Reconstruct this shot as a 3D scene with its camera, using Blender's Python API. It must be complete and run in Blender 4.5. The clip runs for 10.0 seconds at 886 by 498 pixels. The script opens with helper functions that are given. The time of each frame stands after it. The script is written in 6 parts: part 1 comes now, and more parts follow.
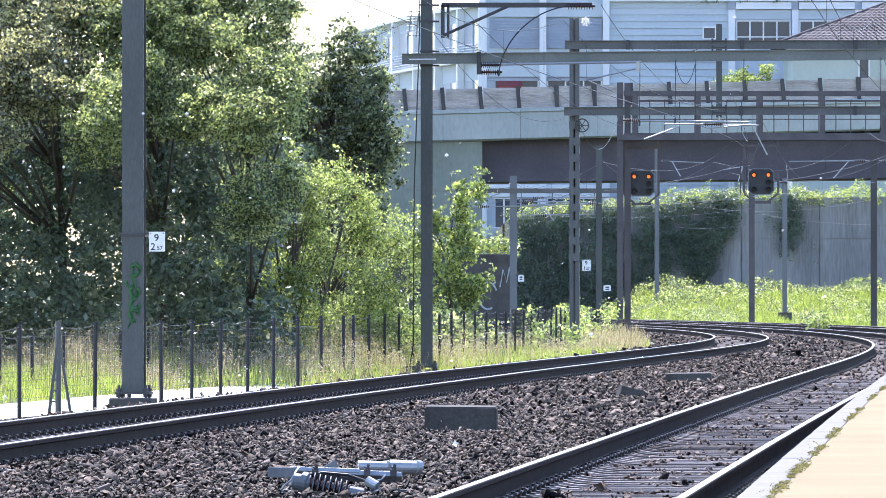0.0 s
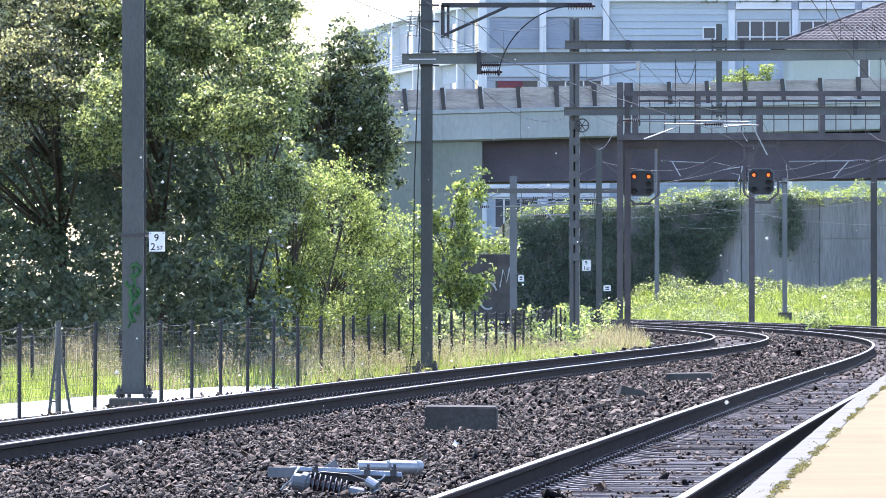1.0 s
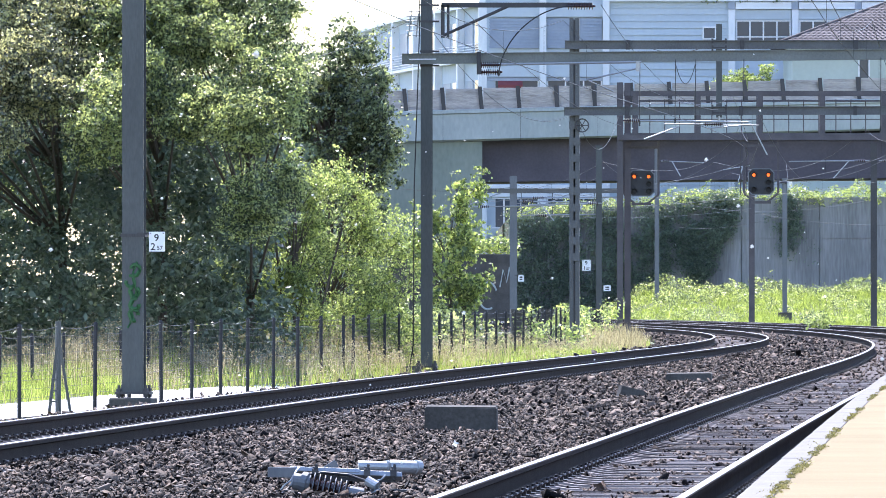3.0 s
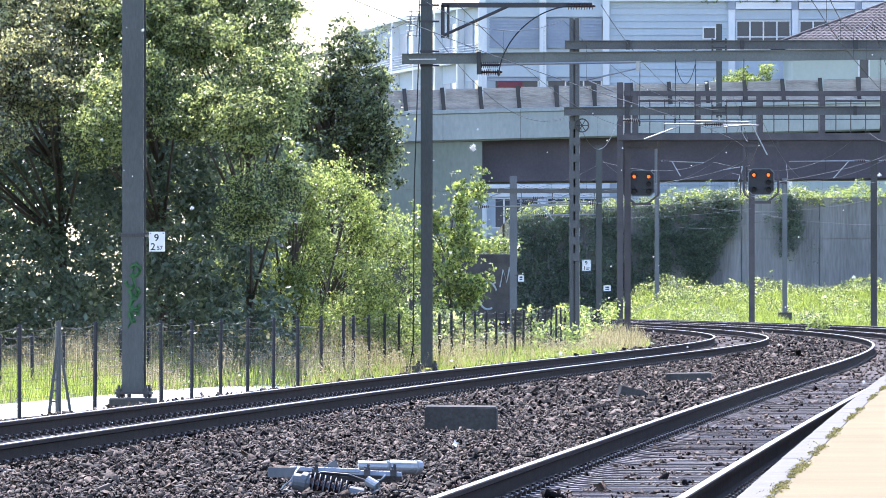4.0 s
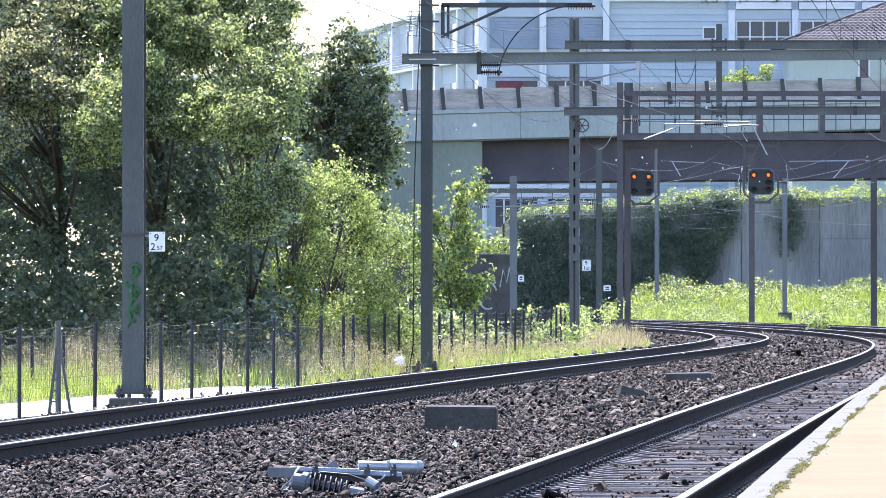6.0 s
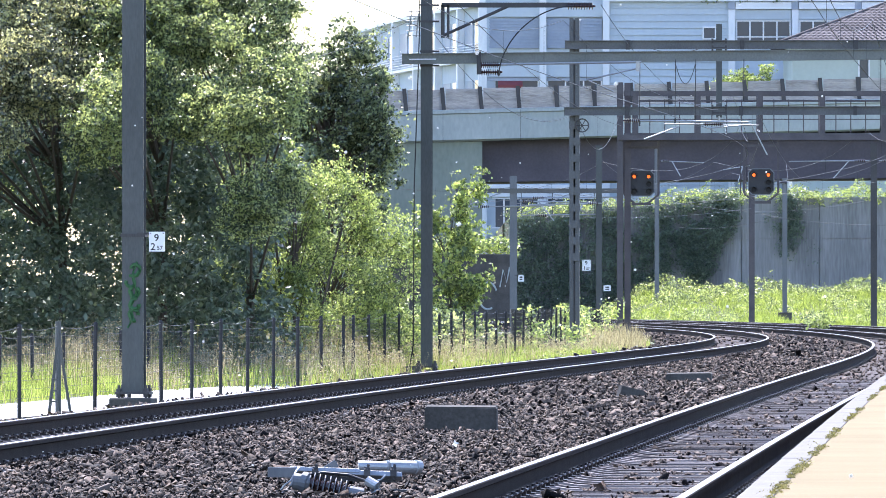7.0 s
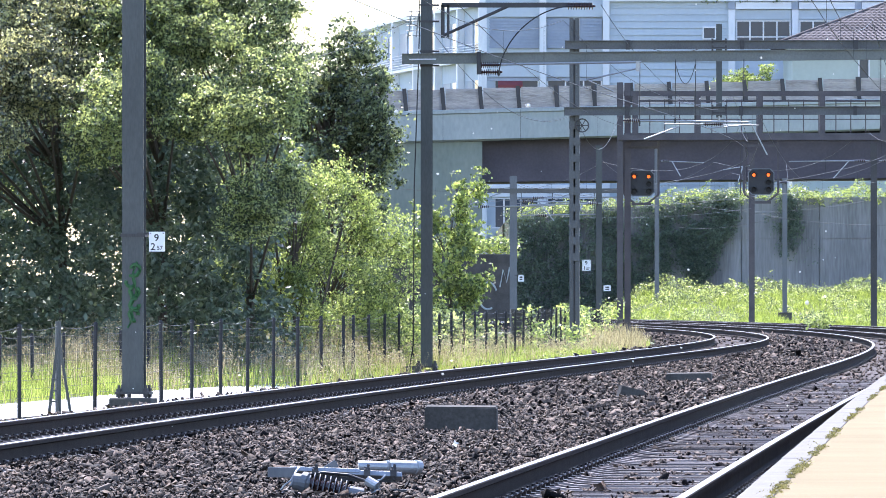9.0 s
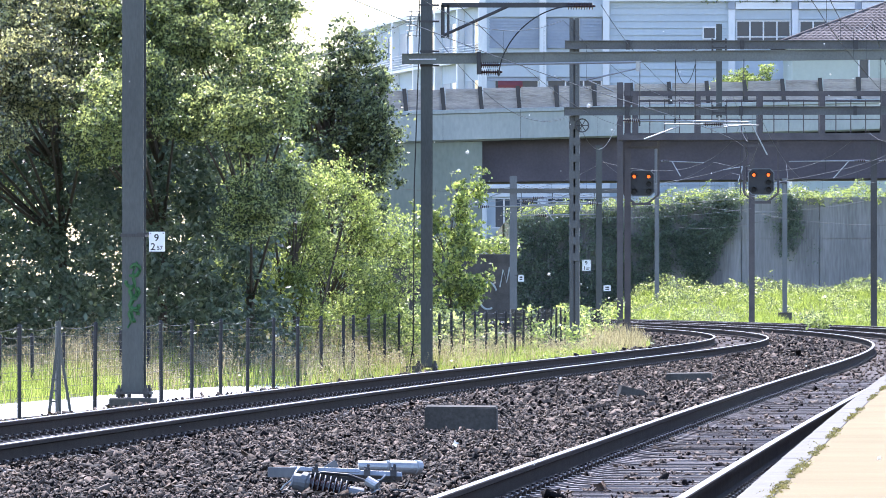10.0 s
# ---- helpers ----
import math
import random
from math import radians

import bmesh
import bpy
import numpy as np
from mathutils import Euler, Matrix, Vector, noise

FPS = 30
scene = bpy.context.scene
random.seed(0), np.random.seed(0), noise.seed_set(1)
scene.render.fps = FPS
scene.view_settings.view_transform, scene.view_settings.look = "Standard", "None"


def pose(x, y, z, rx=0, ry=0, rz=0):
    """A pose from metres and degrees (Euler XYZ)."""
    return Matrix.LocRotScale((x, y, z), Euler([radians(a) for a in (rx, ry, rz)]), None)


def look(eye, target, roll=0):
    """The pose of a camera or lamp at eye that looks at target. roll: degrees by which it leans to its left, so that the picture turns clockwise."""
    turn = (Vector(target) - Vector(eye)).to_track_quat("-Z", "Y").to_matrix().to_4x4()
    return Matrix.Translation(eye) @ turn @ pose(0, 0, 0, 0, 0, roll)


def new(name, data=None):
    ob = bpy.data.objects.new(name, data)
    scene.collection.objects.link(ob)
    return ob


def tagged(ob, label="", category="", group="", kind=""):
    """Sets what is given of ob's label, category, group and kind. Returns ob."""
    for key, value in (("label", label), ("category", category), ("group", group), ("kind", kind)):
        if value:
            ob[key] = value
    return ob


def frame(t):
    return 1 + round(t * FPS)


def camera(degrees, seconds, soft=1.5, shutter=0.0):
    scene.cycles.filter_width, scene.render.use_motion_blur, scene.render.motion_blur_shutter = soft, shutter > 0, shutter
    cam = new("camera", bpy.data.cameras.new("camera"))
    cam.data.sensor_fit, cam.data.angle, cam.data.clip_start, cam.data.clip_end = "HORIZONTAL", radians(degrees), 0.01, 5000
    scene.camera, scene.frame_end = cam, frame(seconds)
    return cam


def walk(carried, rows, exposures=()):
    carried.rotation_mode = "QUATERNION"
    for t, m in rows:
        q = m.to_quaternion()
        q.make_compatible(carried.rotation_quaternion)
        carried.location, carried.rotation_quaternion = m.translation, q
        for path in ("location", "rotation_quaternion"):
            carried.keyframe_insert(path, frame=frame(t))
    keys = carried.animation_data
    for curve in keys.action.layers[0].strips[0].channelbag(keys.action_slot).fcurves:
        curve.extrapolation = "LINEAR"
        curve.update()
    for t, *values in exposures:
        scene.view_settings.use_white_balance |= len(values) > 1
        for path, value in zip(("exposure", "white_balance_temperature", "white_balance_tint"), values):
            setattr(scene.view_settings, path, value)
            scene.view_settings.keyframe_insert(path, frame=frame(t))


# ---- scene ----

# ---------------- camera ----------------
# z = 0 is the top of the rails; the tripod stands on a platform 0.55 m above them.
cam = camera(5.791, 10.0, soft=0.72)
EYE = (0.0, 0.0, 1.25)
AIM = (0.0, 100.0, 1.25 + 100.0 * 77.0 / 15500.0)
walk(cam, [(0.0, look(EYE, AIM)), (10.0, look(EYE, AIM))], exposures=[(0.0, 1.5, 5870, 22), (10.0, 1.5, 5870, 22)])

# ---------------- light ----------------
SUN_ELEV, SUN_AZ = radians(53), radians(-14)      # azimuth from +Y, clockwise
world = bpy.data.worlds.new("sky")
scene.world = world
world.use_nodes = True
sky = world.node_tree.nodes.new("ShaderNodeTexSky")
sky.sky_type = "NISHITA"
sky.sun_disc = False
sky.sun_elevation, sky.sun_rotation = SUN_ELEV, SUN_AZ
sky.air_density, sky.dust_density = 1.2, 0.4
world.node_tree.nodes["Background"].inputs["Strength"].default_value = 0.15
world.node_tree.links.new(sky.outputs[0], world.node_tree.nodes["Background"].inputs["Color"])
sun = new("sun", bpy.data.lights.new("sun", "SUN"))
sun.data.energy, sun.data.angle, sun.data.color = 4.3, radians(0.53), (1.0, 0.95, 0.86)
SUN_DIR = Vector((math.sin(SUN_AZ) * math.cos(SUN_ELEV), math.cos(SUN_AZ) * math.cos(SUN_ELEV), math.sin(SUN_ELEV)))
sun.matrix_world = look(SUN_DIR * 600, (0, 0, 0))


# ---------------- materials ----------------
def material(name, dark, light, rough=0.7, scale=6.0, bump=0.2, metal=0.0, fine=60.0, depth=0.01, stretch=(1, 1, 1),
             per_object=0.0, per_island=0.0, translucent=0.0, gloss=0.5):
    """Two colours mixed by coarse and fine noise, with a fine relief."""
    m = bpy.data.materials.new(name)
    m.use_nodes = True
    nt, b = m.node_tree, m.node_tree.nodes["Principled BSDF"]
    tc = nt.nodes.new("ShaderNodeTexCoord")
    mp = nt.nodes.new("ShaderNodeMapping")
    mp.inputs["Scale"].default_value = stretch
    nt.links.new(tc.outputs["Object"], mp.inputs["Vector"])
    n1, n2 = nt.nodes.new("ShaderNodeTexNoise"), nt.nodes.new("ShaderNodeTexNoise")
    n1.inputs["Scale"].default_value, n1.inputs["Detail"].default_value = scale, 5
    n2.inputs["Scale"].default_value, n2.inputs["Detail"].default_value = fine, 3
    for n in (n1, n2):
        nt.links.new(mp.outputs[0], n.inputs["Vector"])
    mid = nt.nodes.new("ShaderNodeMath")
    mid.operation = "MULTIPLY_ADD"
    mid.inputs[1].default_value, mid.inputs[2].default_value = 0.45, 0.0
    nt.links.new(n2.outputs["Fac"], mid.inputs[0])
    add = nt.nodes.new("ShaderNodeMath")
    add.operation = "MULTIPLY_ADD"
    add.inputs[1].default_value = 0.75
    nt.links.new(n1.outputs["Fac"], add.inputs[0])
    nt.links.new(mid.outputs[0], add.inputs[2])
    last = add
    for amount, kind in ((per_object, "ShaderNodeObjectInfo"), (per_island, "ShaderNodeNewGeometry")):
        if amount:
            info = nt.nodes.new(kind)
            extra = nt.nodes.new("ShaderNodeMath")
            extra.operation = "MULTIPLY_ADD"
            extra.inputs[1].default_value = amount
            nt.links.new(info.outputs["Random" if kind == "ShaderNodeObjectInfo" else "Random Per Island"], extra.inputs[0])
            less = nt.nodes.new("ShaderNodeMath")
            less.operation = "SUBTRACT"
            less.inputs[1].default_value = amount / 2
            nt.links.new(last.outputs[0], less.inputs[0])
            nt.links.new(less.outputs[0], extra.inputs[2])
            last = extra
    ramp = nt.nodes.new("ShaderNodeValToRGB")
    ramp.color_ramp.elements[0].position, ramp.color_ramp.elements[1].position = 0.35, 0.85
    ramp.color_ramp.elements[0].color, ramp.color_ramp.elements[1].color = (*dark, 1), (*light, 1)
    nt.links.new(last.outputs[0], ramp.inputs["Fac"])
    nt.links.new(ramp.outputs["Color"], b.inputs["Base Color"])
    b.inputs["Roughness"].default_value, b.inputs["Metallic"].default_value = rough, metal
    b.inputs["Specular IOR Level"].default_value = gloss
    if bump:
        bp = nt.nodes.new("ShaderNodeBump")
        bp.inputs["Strength"].default_value, bp.inputs["Distance"].default_value = bump, depth
        nt.links.new(n2.outputs["Fac"], bp.inputs["Height"])
        nt.links.new(bp.outputs[0], b.inputs["Normal"])
    if translucent:
        tr, mix = nt.nodes.new("ShaderNodeBsdfTranslucent"), nt.nodes.new("ShaderNodeMixShader")
        bright = nt.nodes.new("ShaderNodeMix")
        bright.data_type, bright.blend_type = "RGBA", "MULTIPLY"
        bright.inputs["Factor"].default_value = 1.0
        bright.inputs["B"].default_value = (1.9, 1.9, 1.2, 1)
        nt.links.new(ramp.outputs["Color"], bright.inputs["A"])
        nt.links.new(bright.outputs["Result"], tr.inputs["Color"])
        mix.inputs["Fac"].default_value = translucent
        nt.links.new(b.outputs[0], mix.inputs[1])
        nt.links.new(tr.outputs[0], mix.inputs[2])
        nt.links.new(mix.outputs[0], nt.nodes["Material Output"].inputs["Surface"])
    return m


def glowing(name, colour, strength):
    m = bpy.data.materials.new(name)
    m.use_nodes = True
    b = m.node_tree.nodes["Principled BSDF"]
    b.inputs["Base Color"].default_value = (*colour, 1)
    b.inputs["Emission Color"].default_value, b.inputs["Emission Strength"].default_value = (*colour, 1), strength
    return m


RAIL_SIDE = material("rusty_rail_steel", (0.013, 0.009, 0.009), (0.034, 0.025, 0.022), 0.9, 3, 0.3, 0.0, 90, gloss=0.1)
RAIL_TOP = material("polished_rail_head", (0.16, 0.152, 0.148), (0.34, 0.328, 0.32), 0.36, 2, 0.05, 0.85, 40, stretch=(1, 0.1, 1))
SLEEPER = material("rusty_sleeper_steel", (0.055, 0.044, 0.039), (0.25, 0.21, 0.185), 0.75, 4, 0.3, 0.0, 60, per_object=0.7, gloss=0.2)
CLIP_STEEL = material("oiled_clip_steel", (0.014, 0.011, 0.011), (0.05, 0.042, 0.04), 0.45, 20, 0.2, 0.3, 90, gloss=0.4)
TRACK_FILL = material("gritty_track_fill", (0.025, 0.02, 0.018), (0.12, 0.098, 0.088), 0.9, 2.2, 0.6, 0, 30, 0.03, gloss=0.2)
BALLAST = material("ballast_stone", (0.004, 0.003, 0.003), (0.15, 0.114, 0.09), 0.75, 3, 0.6, 0, 80, per_island=1.2, gloss=0.2)
# Shade in the gaps between stones is put into this near-black colour.
SHADED_BED = material("ballast_bed", (0.006, 0.005, 0.005), (0.022, 0.017, 0.016), 0.95, 14, 0.8, 0, 40, 0.04, gloss=0.2)
MAST = material("grey_painted_mast", (0.040, 0.046, 0.046), (0.088, 0.098, 0.096), 0.5, 1.5, 0.15, 0.0, 50, stretch=(1, 1, 0.25))
MAST_DARK = material("weathered_dark_mast", (0.032, 0.031, 0.033), (0.08, 0.075, 0.075), 0.65, 1.5, 0.2, 0.0, 40, stretch=(1, 1, 0.25))
GALVA = material("galvanised_steel", (0.27, 0.28, 0.29), (0.46, 0.475, 0.48), 0.42, 3, 0.1, 0.6, 40)
GALVA_MAST = material("dull_galvanised_mast", (0.10, 0.11, 0.12), (0.19, 0.20, 0.215), 0.55, 1.5, 0.1, 0.1, 40, stretch=(1, 1, 0.25))
BEAM = material("weathered_grey_beam", (0.10, 0.11, 0.10), (0.22, 0.23, 0.205), 0.55, 0.9, 0.15, 0.0, 30)
BEAM_DARK = material("dark_grey_beam", (0.06, 0.062, 0.064), (0.14, 0.142, 0.142), 0.6, 0.9, 0.2, 0.0, 30)
# Dimmer variant of the bridge concrete: shade is put into the grey-green.
ABUTMENT = material("shaded_green_abutment_concrete", (0.17, 0.20, 0.165), (0.28, 0.31, 0.265), 0.85, 0.4, 0.2, 0, 6, stretch=(1, 1, 0.4))
# Rust brown paled towards purple-grey: distance haze is put into the colour.
RUST_HAZED = material("hazed_rust_brown_steel", (0.052, 0.046, 0.052), (0.12, 0.106, 0.11), 0.65, 2, 0.25, 0.0, 40)
INSULATOR = material("brown_glazed_insulator", (0.04, 0.022, 0.02), (0.075, 0.042, 0.038), 0.22, 8, 0.05)
WIRE = material("dull_copper_wire", (0.025, 0.027, 0.028), (0.07, 0.075, 0.075), 0.55, 5, 0.0, 0.2)
CABLE = material("black_cable", (0.012, 0.012, 0.013), (0.03, 0.03, 0.03), 0.5, 5, 0.0)
CONCRETE = material("weathered_concrete", (0.04, 0.037, 0.034), (0.135, 0.128, 0.115), 0.9, 1.6, 0.3, 0, 30, gloss=0.2)
CONCRETE_PALE = material("pale_bridge_concrete", (0.30, 0.34, 0.34), (0.46, 0.50, 0.49), 0.8, 0.35, 0.15, 0, 6, stretch=(1, 1, 0.4))
WALL_CONC = material("stained_wall_concrete", (0.12, 0.12, 0.12), (0.33, 0.33, 0.33), 0.85, 0.35, 0.25, 0, 5, 0.03, stretch=(2.2, 1, 0.25))
PLATFORM = material("sunlit_platform_asphalt", (0.18, 0.138, 0.068), (0.25, 0.20, 0.105), 0.9, 1.2, 0.15, 0, 60, gloss=0.2)
EDGE_STONE = material("pale_platform_edge_stone", (0.10, 0.092, 0.08), (0.18, 0.168, 0.15), 0.8, 3, 0.2, 0, 60, gloss=0.3)
SOIL = material("meadow_ground", (0.035, 0.045, 0.015), (0.11, 0.12, 0.045), 0.95, 0.6, 0.6, 0, 8, 0.05)
PATH = material("pale_concrete_path", (0.38, 0.375, 0.36), (0.56, 0.55, 0.53), 0.85, 0.7, 0.2, 0, 20)
# Shade under the deck overhang is put into this dark purplish colour.
GIRDER = material("shaded_bridge_girder", (0.055, 0.049, 0.064), (0.10, 0.088, 0.108), 0.7, 0.5, 0.15, 0, 8)
SIGN = material("white_enamel", (0.74, 0.75, 0.76), (0.84, 0.85, 0.86), 0.35, 4, 0.03)
INK = material("black_ink", (0.012, 0.012, 0.014), (0.02, 0.02, 0.022), 0.5, 4, 0.0)
BLACK_PANEL = material("matt_black_panel", (0.018, 0.019, 0.022), (0.035, 0.036, 0.04), 0.55, 4, 0.05)
LAMP_ON = glowing("amber_signal_lens", (1.0, 0.15, 0.012), 0.6)
LENS_OFF = material("dark_signal_lens", (0.008, 0.009, 0.011), (0.016, 0.016, 0.019), 0.45, 4, 0.0, gloss=0.3)
FACADE = material("pale_blue_grey_render", (0.42, 0.48, 0.53), (0.52, 0.58, 0.62), 0.75, 0.25, 0.1, 0, 3)
FACADE_WHITE = material("white_facade_panel", (0.66, 0.68, 0.70), (0.78, 0.80, 0.81), 0.6, 0.3, 0.05, 0, 3)
SIDING = material("blue_grey_siding", (0.40, 0.46, 0.50), (0.50, 0.56, 0.60), 0.65, 0.2, 0.1, 0, 4, per_object=0.25)
SHUTTER = material("grey_blue_shutter", (0.26, 0.30, 0.36), (0.34, 0.38, 0.44), 0.5, 0.6, 0.05, 0, 5)
ROOF_TILE = material("brown_clay_roof_tile", (0.075, 0.067, 0.068), (0.165, 0.145, 0.142), 0.8, 1.2, 0.2, 0, 12, per_object=0.4, gloss=0.3)
HOUSE_WALL = material("pale_green_render", (0.40, 0.46, 0.42), (0.50, 0.56, 0.52), 0.8, 0.3, 0.1, 0, 4)
BARRIER = material("brown_ribbed_barrier", (0.25, 0.23, 0.22), (0.60, 0.56, 0.53), 0.8, 1.6, 0.8, 0, 7, 0.06, stretch=(0.5, 1, 3))
GLASS = bpy.data.materials.new("window_glass")
GLASS.use_nodes = True
_b = GLASS.node_tree.nodes["Principled BSDF"]
_b.inputs["Base Color"].default_value = (0.05, 0.07, 0.095, 1)
_b.inputs["Roughness"].default_value, _b.inputs["Specular IOR Level"].default_value = 0.08, 0.25
LEAF_DARK = material("dark_green_leaf", (0.035, 0.05, 0.034), (0.24, 0.275, 0.16), 0.3, 0.9, 0, fine=5, per_island=1.2, translucent=0.5, gloss=0.9)
LEAF_COPPER = material("bronze_green_leaf", (0.042, 0.05, 0.036), (0.38, 0.375, 0.24), 0.28, 0.9, 0, fine=5, per_island=1.2, translucent=0.55, gloss=1.0)
MOSS = material("dry_olive_moss", (0.07, 0.065, 0.025), (0.22, 0.20, 0.08), 0.8, 6, 0, fine=20, per_island=0.8, translucent=0.3)
FENCE = material("dark_fence_steel", (0.016, 0.017, 0.019), (0.042, 0.043, 0.046), 0.6, 3, 0.1, 0.0, 40, gloss=0.3)
LEAF_MID = material("green_leaf", (0.045, 0.065, 0.038), (0.37, 0.41, 0.205), 0.3, 0.9, 0, fine=5, per_island=1.2, translucent=0.55, gloss=0.9)
LEAF_LIGHT = material("light_green_leaf", (0.075, 0.105, 0.045), (0.34, 0.39, 0.16), 0.33, 0.9, 0, fine=5, per_island=1.1, translucent=0.58, gloss=0.8)
# Base raised for distance haze, which is put into the leaf colour.
LEAF_IVY = material("hazed_dull_ivy_leaf", (0.055, 0.085, 0.066), (0.17, 0.22, 0.16), 0.45, 0.5, 0, fine=4, per_island=0.5, translucent=0.2, gloss=0.5)
GRASS = material("sunlit_grass_blade", (0.09, 0.125, 0.032), (0.27, 0.32, 0.09), 0.5, 0.8, 0, fine=6, per_island=1.0, translucent=0.52)
STRAW = material("dry_grass_straw", (0.16, 0.13, 0.085), (0.42, 0.36, 0.26), 0.6, 0.8, 0, fine=6, per_island=0.6, translucent=0.35)
BARK = material("grey_brown_bark", (0.045, 0.035, 0.028), (0.13, 0.105, 0.085), 0.9, 6, 0.6, 0, 40, stretch=(1, 1, 0.3))
AWNING = material("faded_red_canvas", (0.16, 0.035, 0.04), (0.24, 0.06, 0.06), 0.8, 2, 0.1, 0, 20)
FLUFF = material("white_seed_fluff", (0.78, 0.78, 0.76), (0.88, 0.88, 0.86), 0.9, 30, 0, translucent=0.0)
GRAFFITI = material("green_spray_paint", (0.012, 0.06, 0.018), (0.03, 0.13, 0.035), 0.6, 6, 0.0)


# ---------------- building helpers ----------------
def box(bm, x0, x1, y0, y1, z0, z1, m=None):
    """An axis-aligned block, moved by m where given."""
    vs = [bm.verts.new(Vector(c) if m is None else m @ Vector(c)) for c in
          ((x0, y0, z0), (x1, y0, z0), (x1, y1, z0), (x0, y1, z0), (x0, y0, z1), (x1, y0, z1), (x1, y1, z1), (x0, y1, z1))]
    for f in ((0, 3, 2, 1), (4, 5, 6, 7), (0, 1, 5, 4), (1, 2, 6, 5), (2, 3, 7, 6), (3, 0, 4, 7)):
        bm.faces.new([vs[i] for i in f])
    return vs


def rod(bm, a, b, r, n=8, r2=None):
    """A round bar from a to b, tapering to r2."""
    a, b = Vector(a), Vector(b)
    turn = (b - a).to_track_quat("Z", "Y").to_matrix()
    r2 = r if r2 is None else r2
    lo = [bm.verts.new(a + turn @ Vector((r * math.cos(t), r * math.sin(t), 0))) for t in np.linspace(0, 2 * math.pi, n, False)]
    hi = [bm.verts.new(b + turn @ Vector((r2 * math.cos(t), r2 * math.sin(t), 0))) for t in np.linspace(0, 2 * math.pi, n, False)]
    for i in range(n):
        bm.faces.new((lo[i], lo[(i + 1) % n], hi[(i + 1) % n], hi[i]))
    bm.faces.new(lo[::-1])
    bm.faces.new(hi)


def bent(bm, pts, r, n=6):
    """One bent round bar through pts."""
    pts = [Vector(p) for p in pts]
    rings = []
    for k, p in enumerate(pts):
        d = (pts[min(k + 1, len(pts) - 1)] - pts[max(k - 1, 0)]).normalized()
        ref = Vector((0, 0, 1)) if abs(d.z) < 0.9 else Vector((0, 1, 0))
        u = d.cross(ref).normalized()
        w = d.cross(u)
        rings.append([bm.verts.new(p + (u * math.cos(t) + w * math.sin(t)) * r) for t in np.linspace(0, 2 * math.pi, n, False)])
    for a, b in zip(rings, rings[1:]):
        for i in range(n):
            bm.faces.new((a[i], a[(i + 1) % n], b[(i + 1) % n], b[i]))
    bm.faces.new(rings[0])
    bm.faces.new(rings[-1][::-1])


def prism(bm, outline, z0, z1, m=None):
    """An upright prism over a closed outline of (x, y)."""
    lo = [bm.verts.new(Vector((x, y, z0)) if m is None else m @ Vector((x, y, z0))) for x, y in outline]
    hi = [bm.verts.new(Vector((x, y, z1)) if m is None else m @ Vector((x, y, z1))) for x, y in outline]
    n = len(outline)
    for i in range(n):
        bm.faces.new((lo[i], lo[(i + 1) % n], hi[(i + 1) % n], hi[i]))
    bm.faces.new(lo[::-1])
    bm.faces.new(hi)


def sweep(bm, line, profile):
    """A profile of (across, up) swept along line of (x, y, heading); closed ends."""
    rings = []
    for x, y, z, a in line:
        rings.append([bm.verts.new((x + u * math.cos(a), y - u * math.sin(a), z + v)) for u, v in profile])
    n = len(profile)
    for p, q in zip(rings, rings[1:]):
        for i in range(n):
            bm.faces.new((p[i], p[(i + 1) % n], q[(i + 1) % n], q[i]))
    bm.faces.new(rings[0])
    bm.faces.new(rings[-1][::-1])


def part(name, bm, mat, parent=None, label="", smooth=False, bevel=0.0):
    me = bpy.data.meshes.new(name)
    if bevel:
        bmesh.ops.bevel(bm, geom=bm.edges[:], offset=bevel, segments=1, affect="EDGES")
    bmesh.ops.recalc_face_normals(bm, faces=bm.faces[:])
    if smooth:
        for f in bm.faces:
            f.smooth = True
    bm.to_mesh(me)
    bm.free()
    me.materials.append(mat)
    ob = new(name, me)
    if parent is not None:
        ob.parent = parent
    if label:
        tagged(ob, label)
    return ob


def raw(name, verts, faces, mat, parent=None):
    """A mesh from arrays of corners and of faces of one size."""
    me = bpy.data.meshes.new(name)
    verts, faces = np.asarray(verts, np.float32), np.asarray(faces, np.int32)
    k = faces.shape[1]
    me.vertices.add(len(verts))
    me.vertices.foreach_set("co", verts.ravel())
    me.loops.add(faces.size)
    me.loops.foreach_set("vertex_index", faces.ravel())
    me.polygons.add(len(faces))
    me.polygons.foreach_set("loop_start", np.arange(0, faces.size, k, dtype=np.int32))
    me.update(calc_edges=True)
    me.materials.append(mat)
    ob = new(name, me)
    if parent is not None:
        ob.parent = parent
    return ob


def thing(name, at, label, category, group="", kind="", turn=0.0):
    ob = new(name)
    ob.matrix_basis = pose(*at, 0, 0, turn)
    return tagged(ob, label, category, group, kind)


def place(ob, at, turn=0.0):
    ob.matrix_basis = pose(*at, 0, 0, turn)
    return ob


# ---------------- the line of the tracks ----------------
def track_line(x0, a0, k0, k1, s0, s1, step=0.5):
    """Centre line through (x0, 80) with heading a0, whose curvature grows from k0 to k1 between s0 and s0 + s1."""
    s = np.arange(-120, 440, step)
    k = np.interp(s, [s0, s0 + s1], [k0, k1])
    a = a0 - (np.cumsum(k) - np.cumsum(k)[int(120 / step)]) * step
    x, y = np.cumsum(np.sin(a)) * step, np.cumsum(np.cos(a)) * step
    i = int(120 / step)
    return s, x - x[i] + x0, y - y[i] + 80, a


TRACK_A = track_line(2.449, 0.0670, -0.00007, 0.000868, 55.0, 98.3)       # beside the platform
TRACK_B = track_line(-3.85, 0.07075, -0.000156, 0.001256, 85.6, 73.9)     # the far one
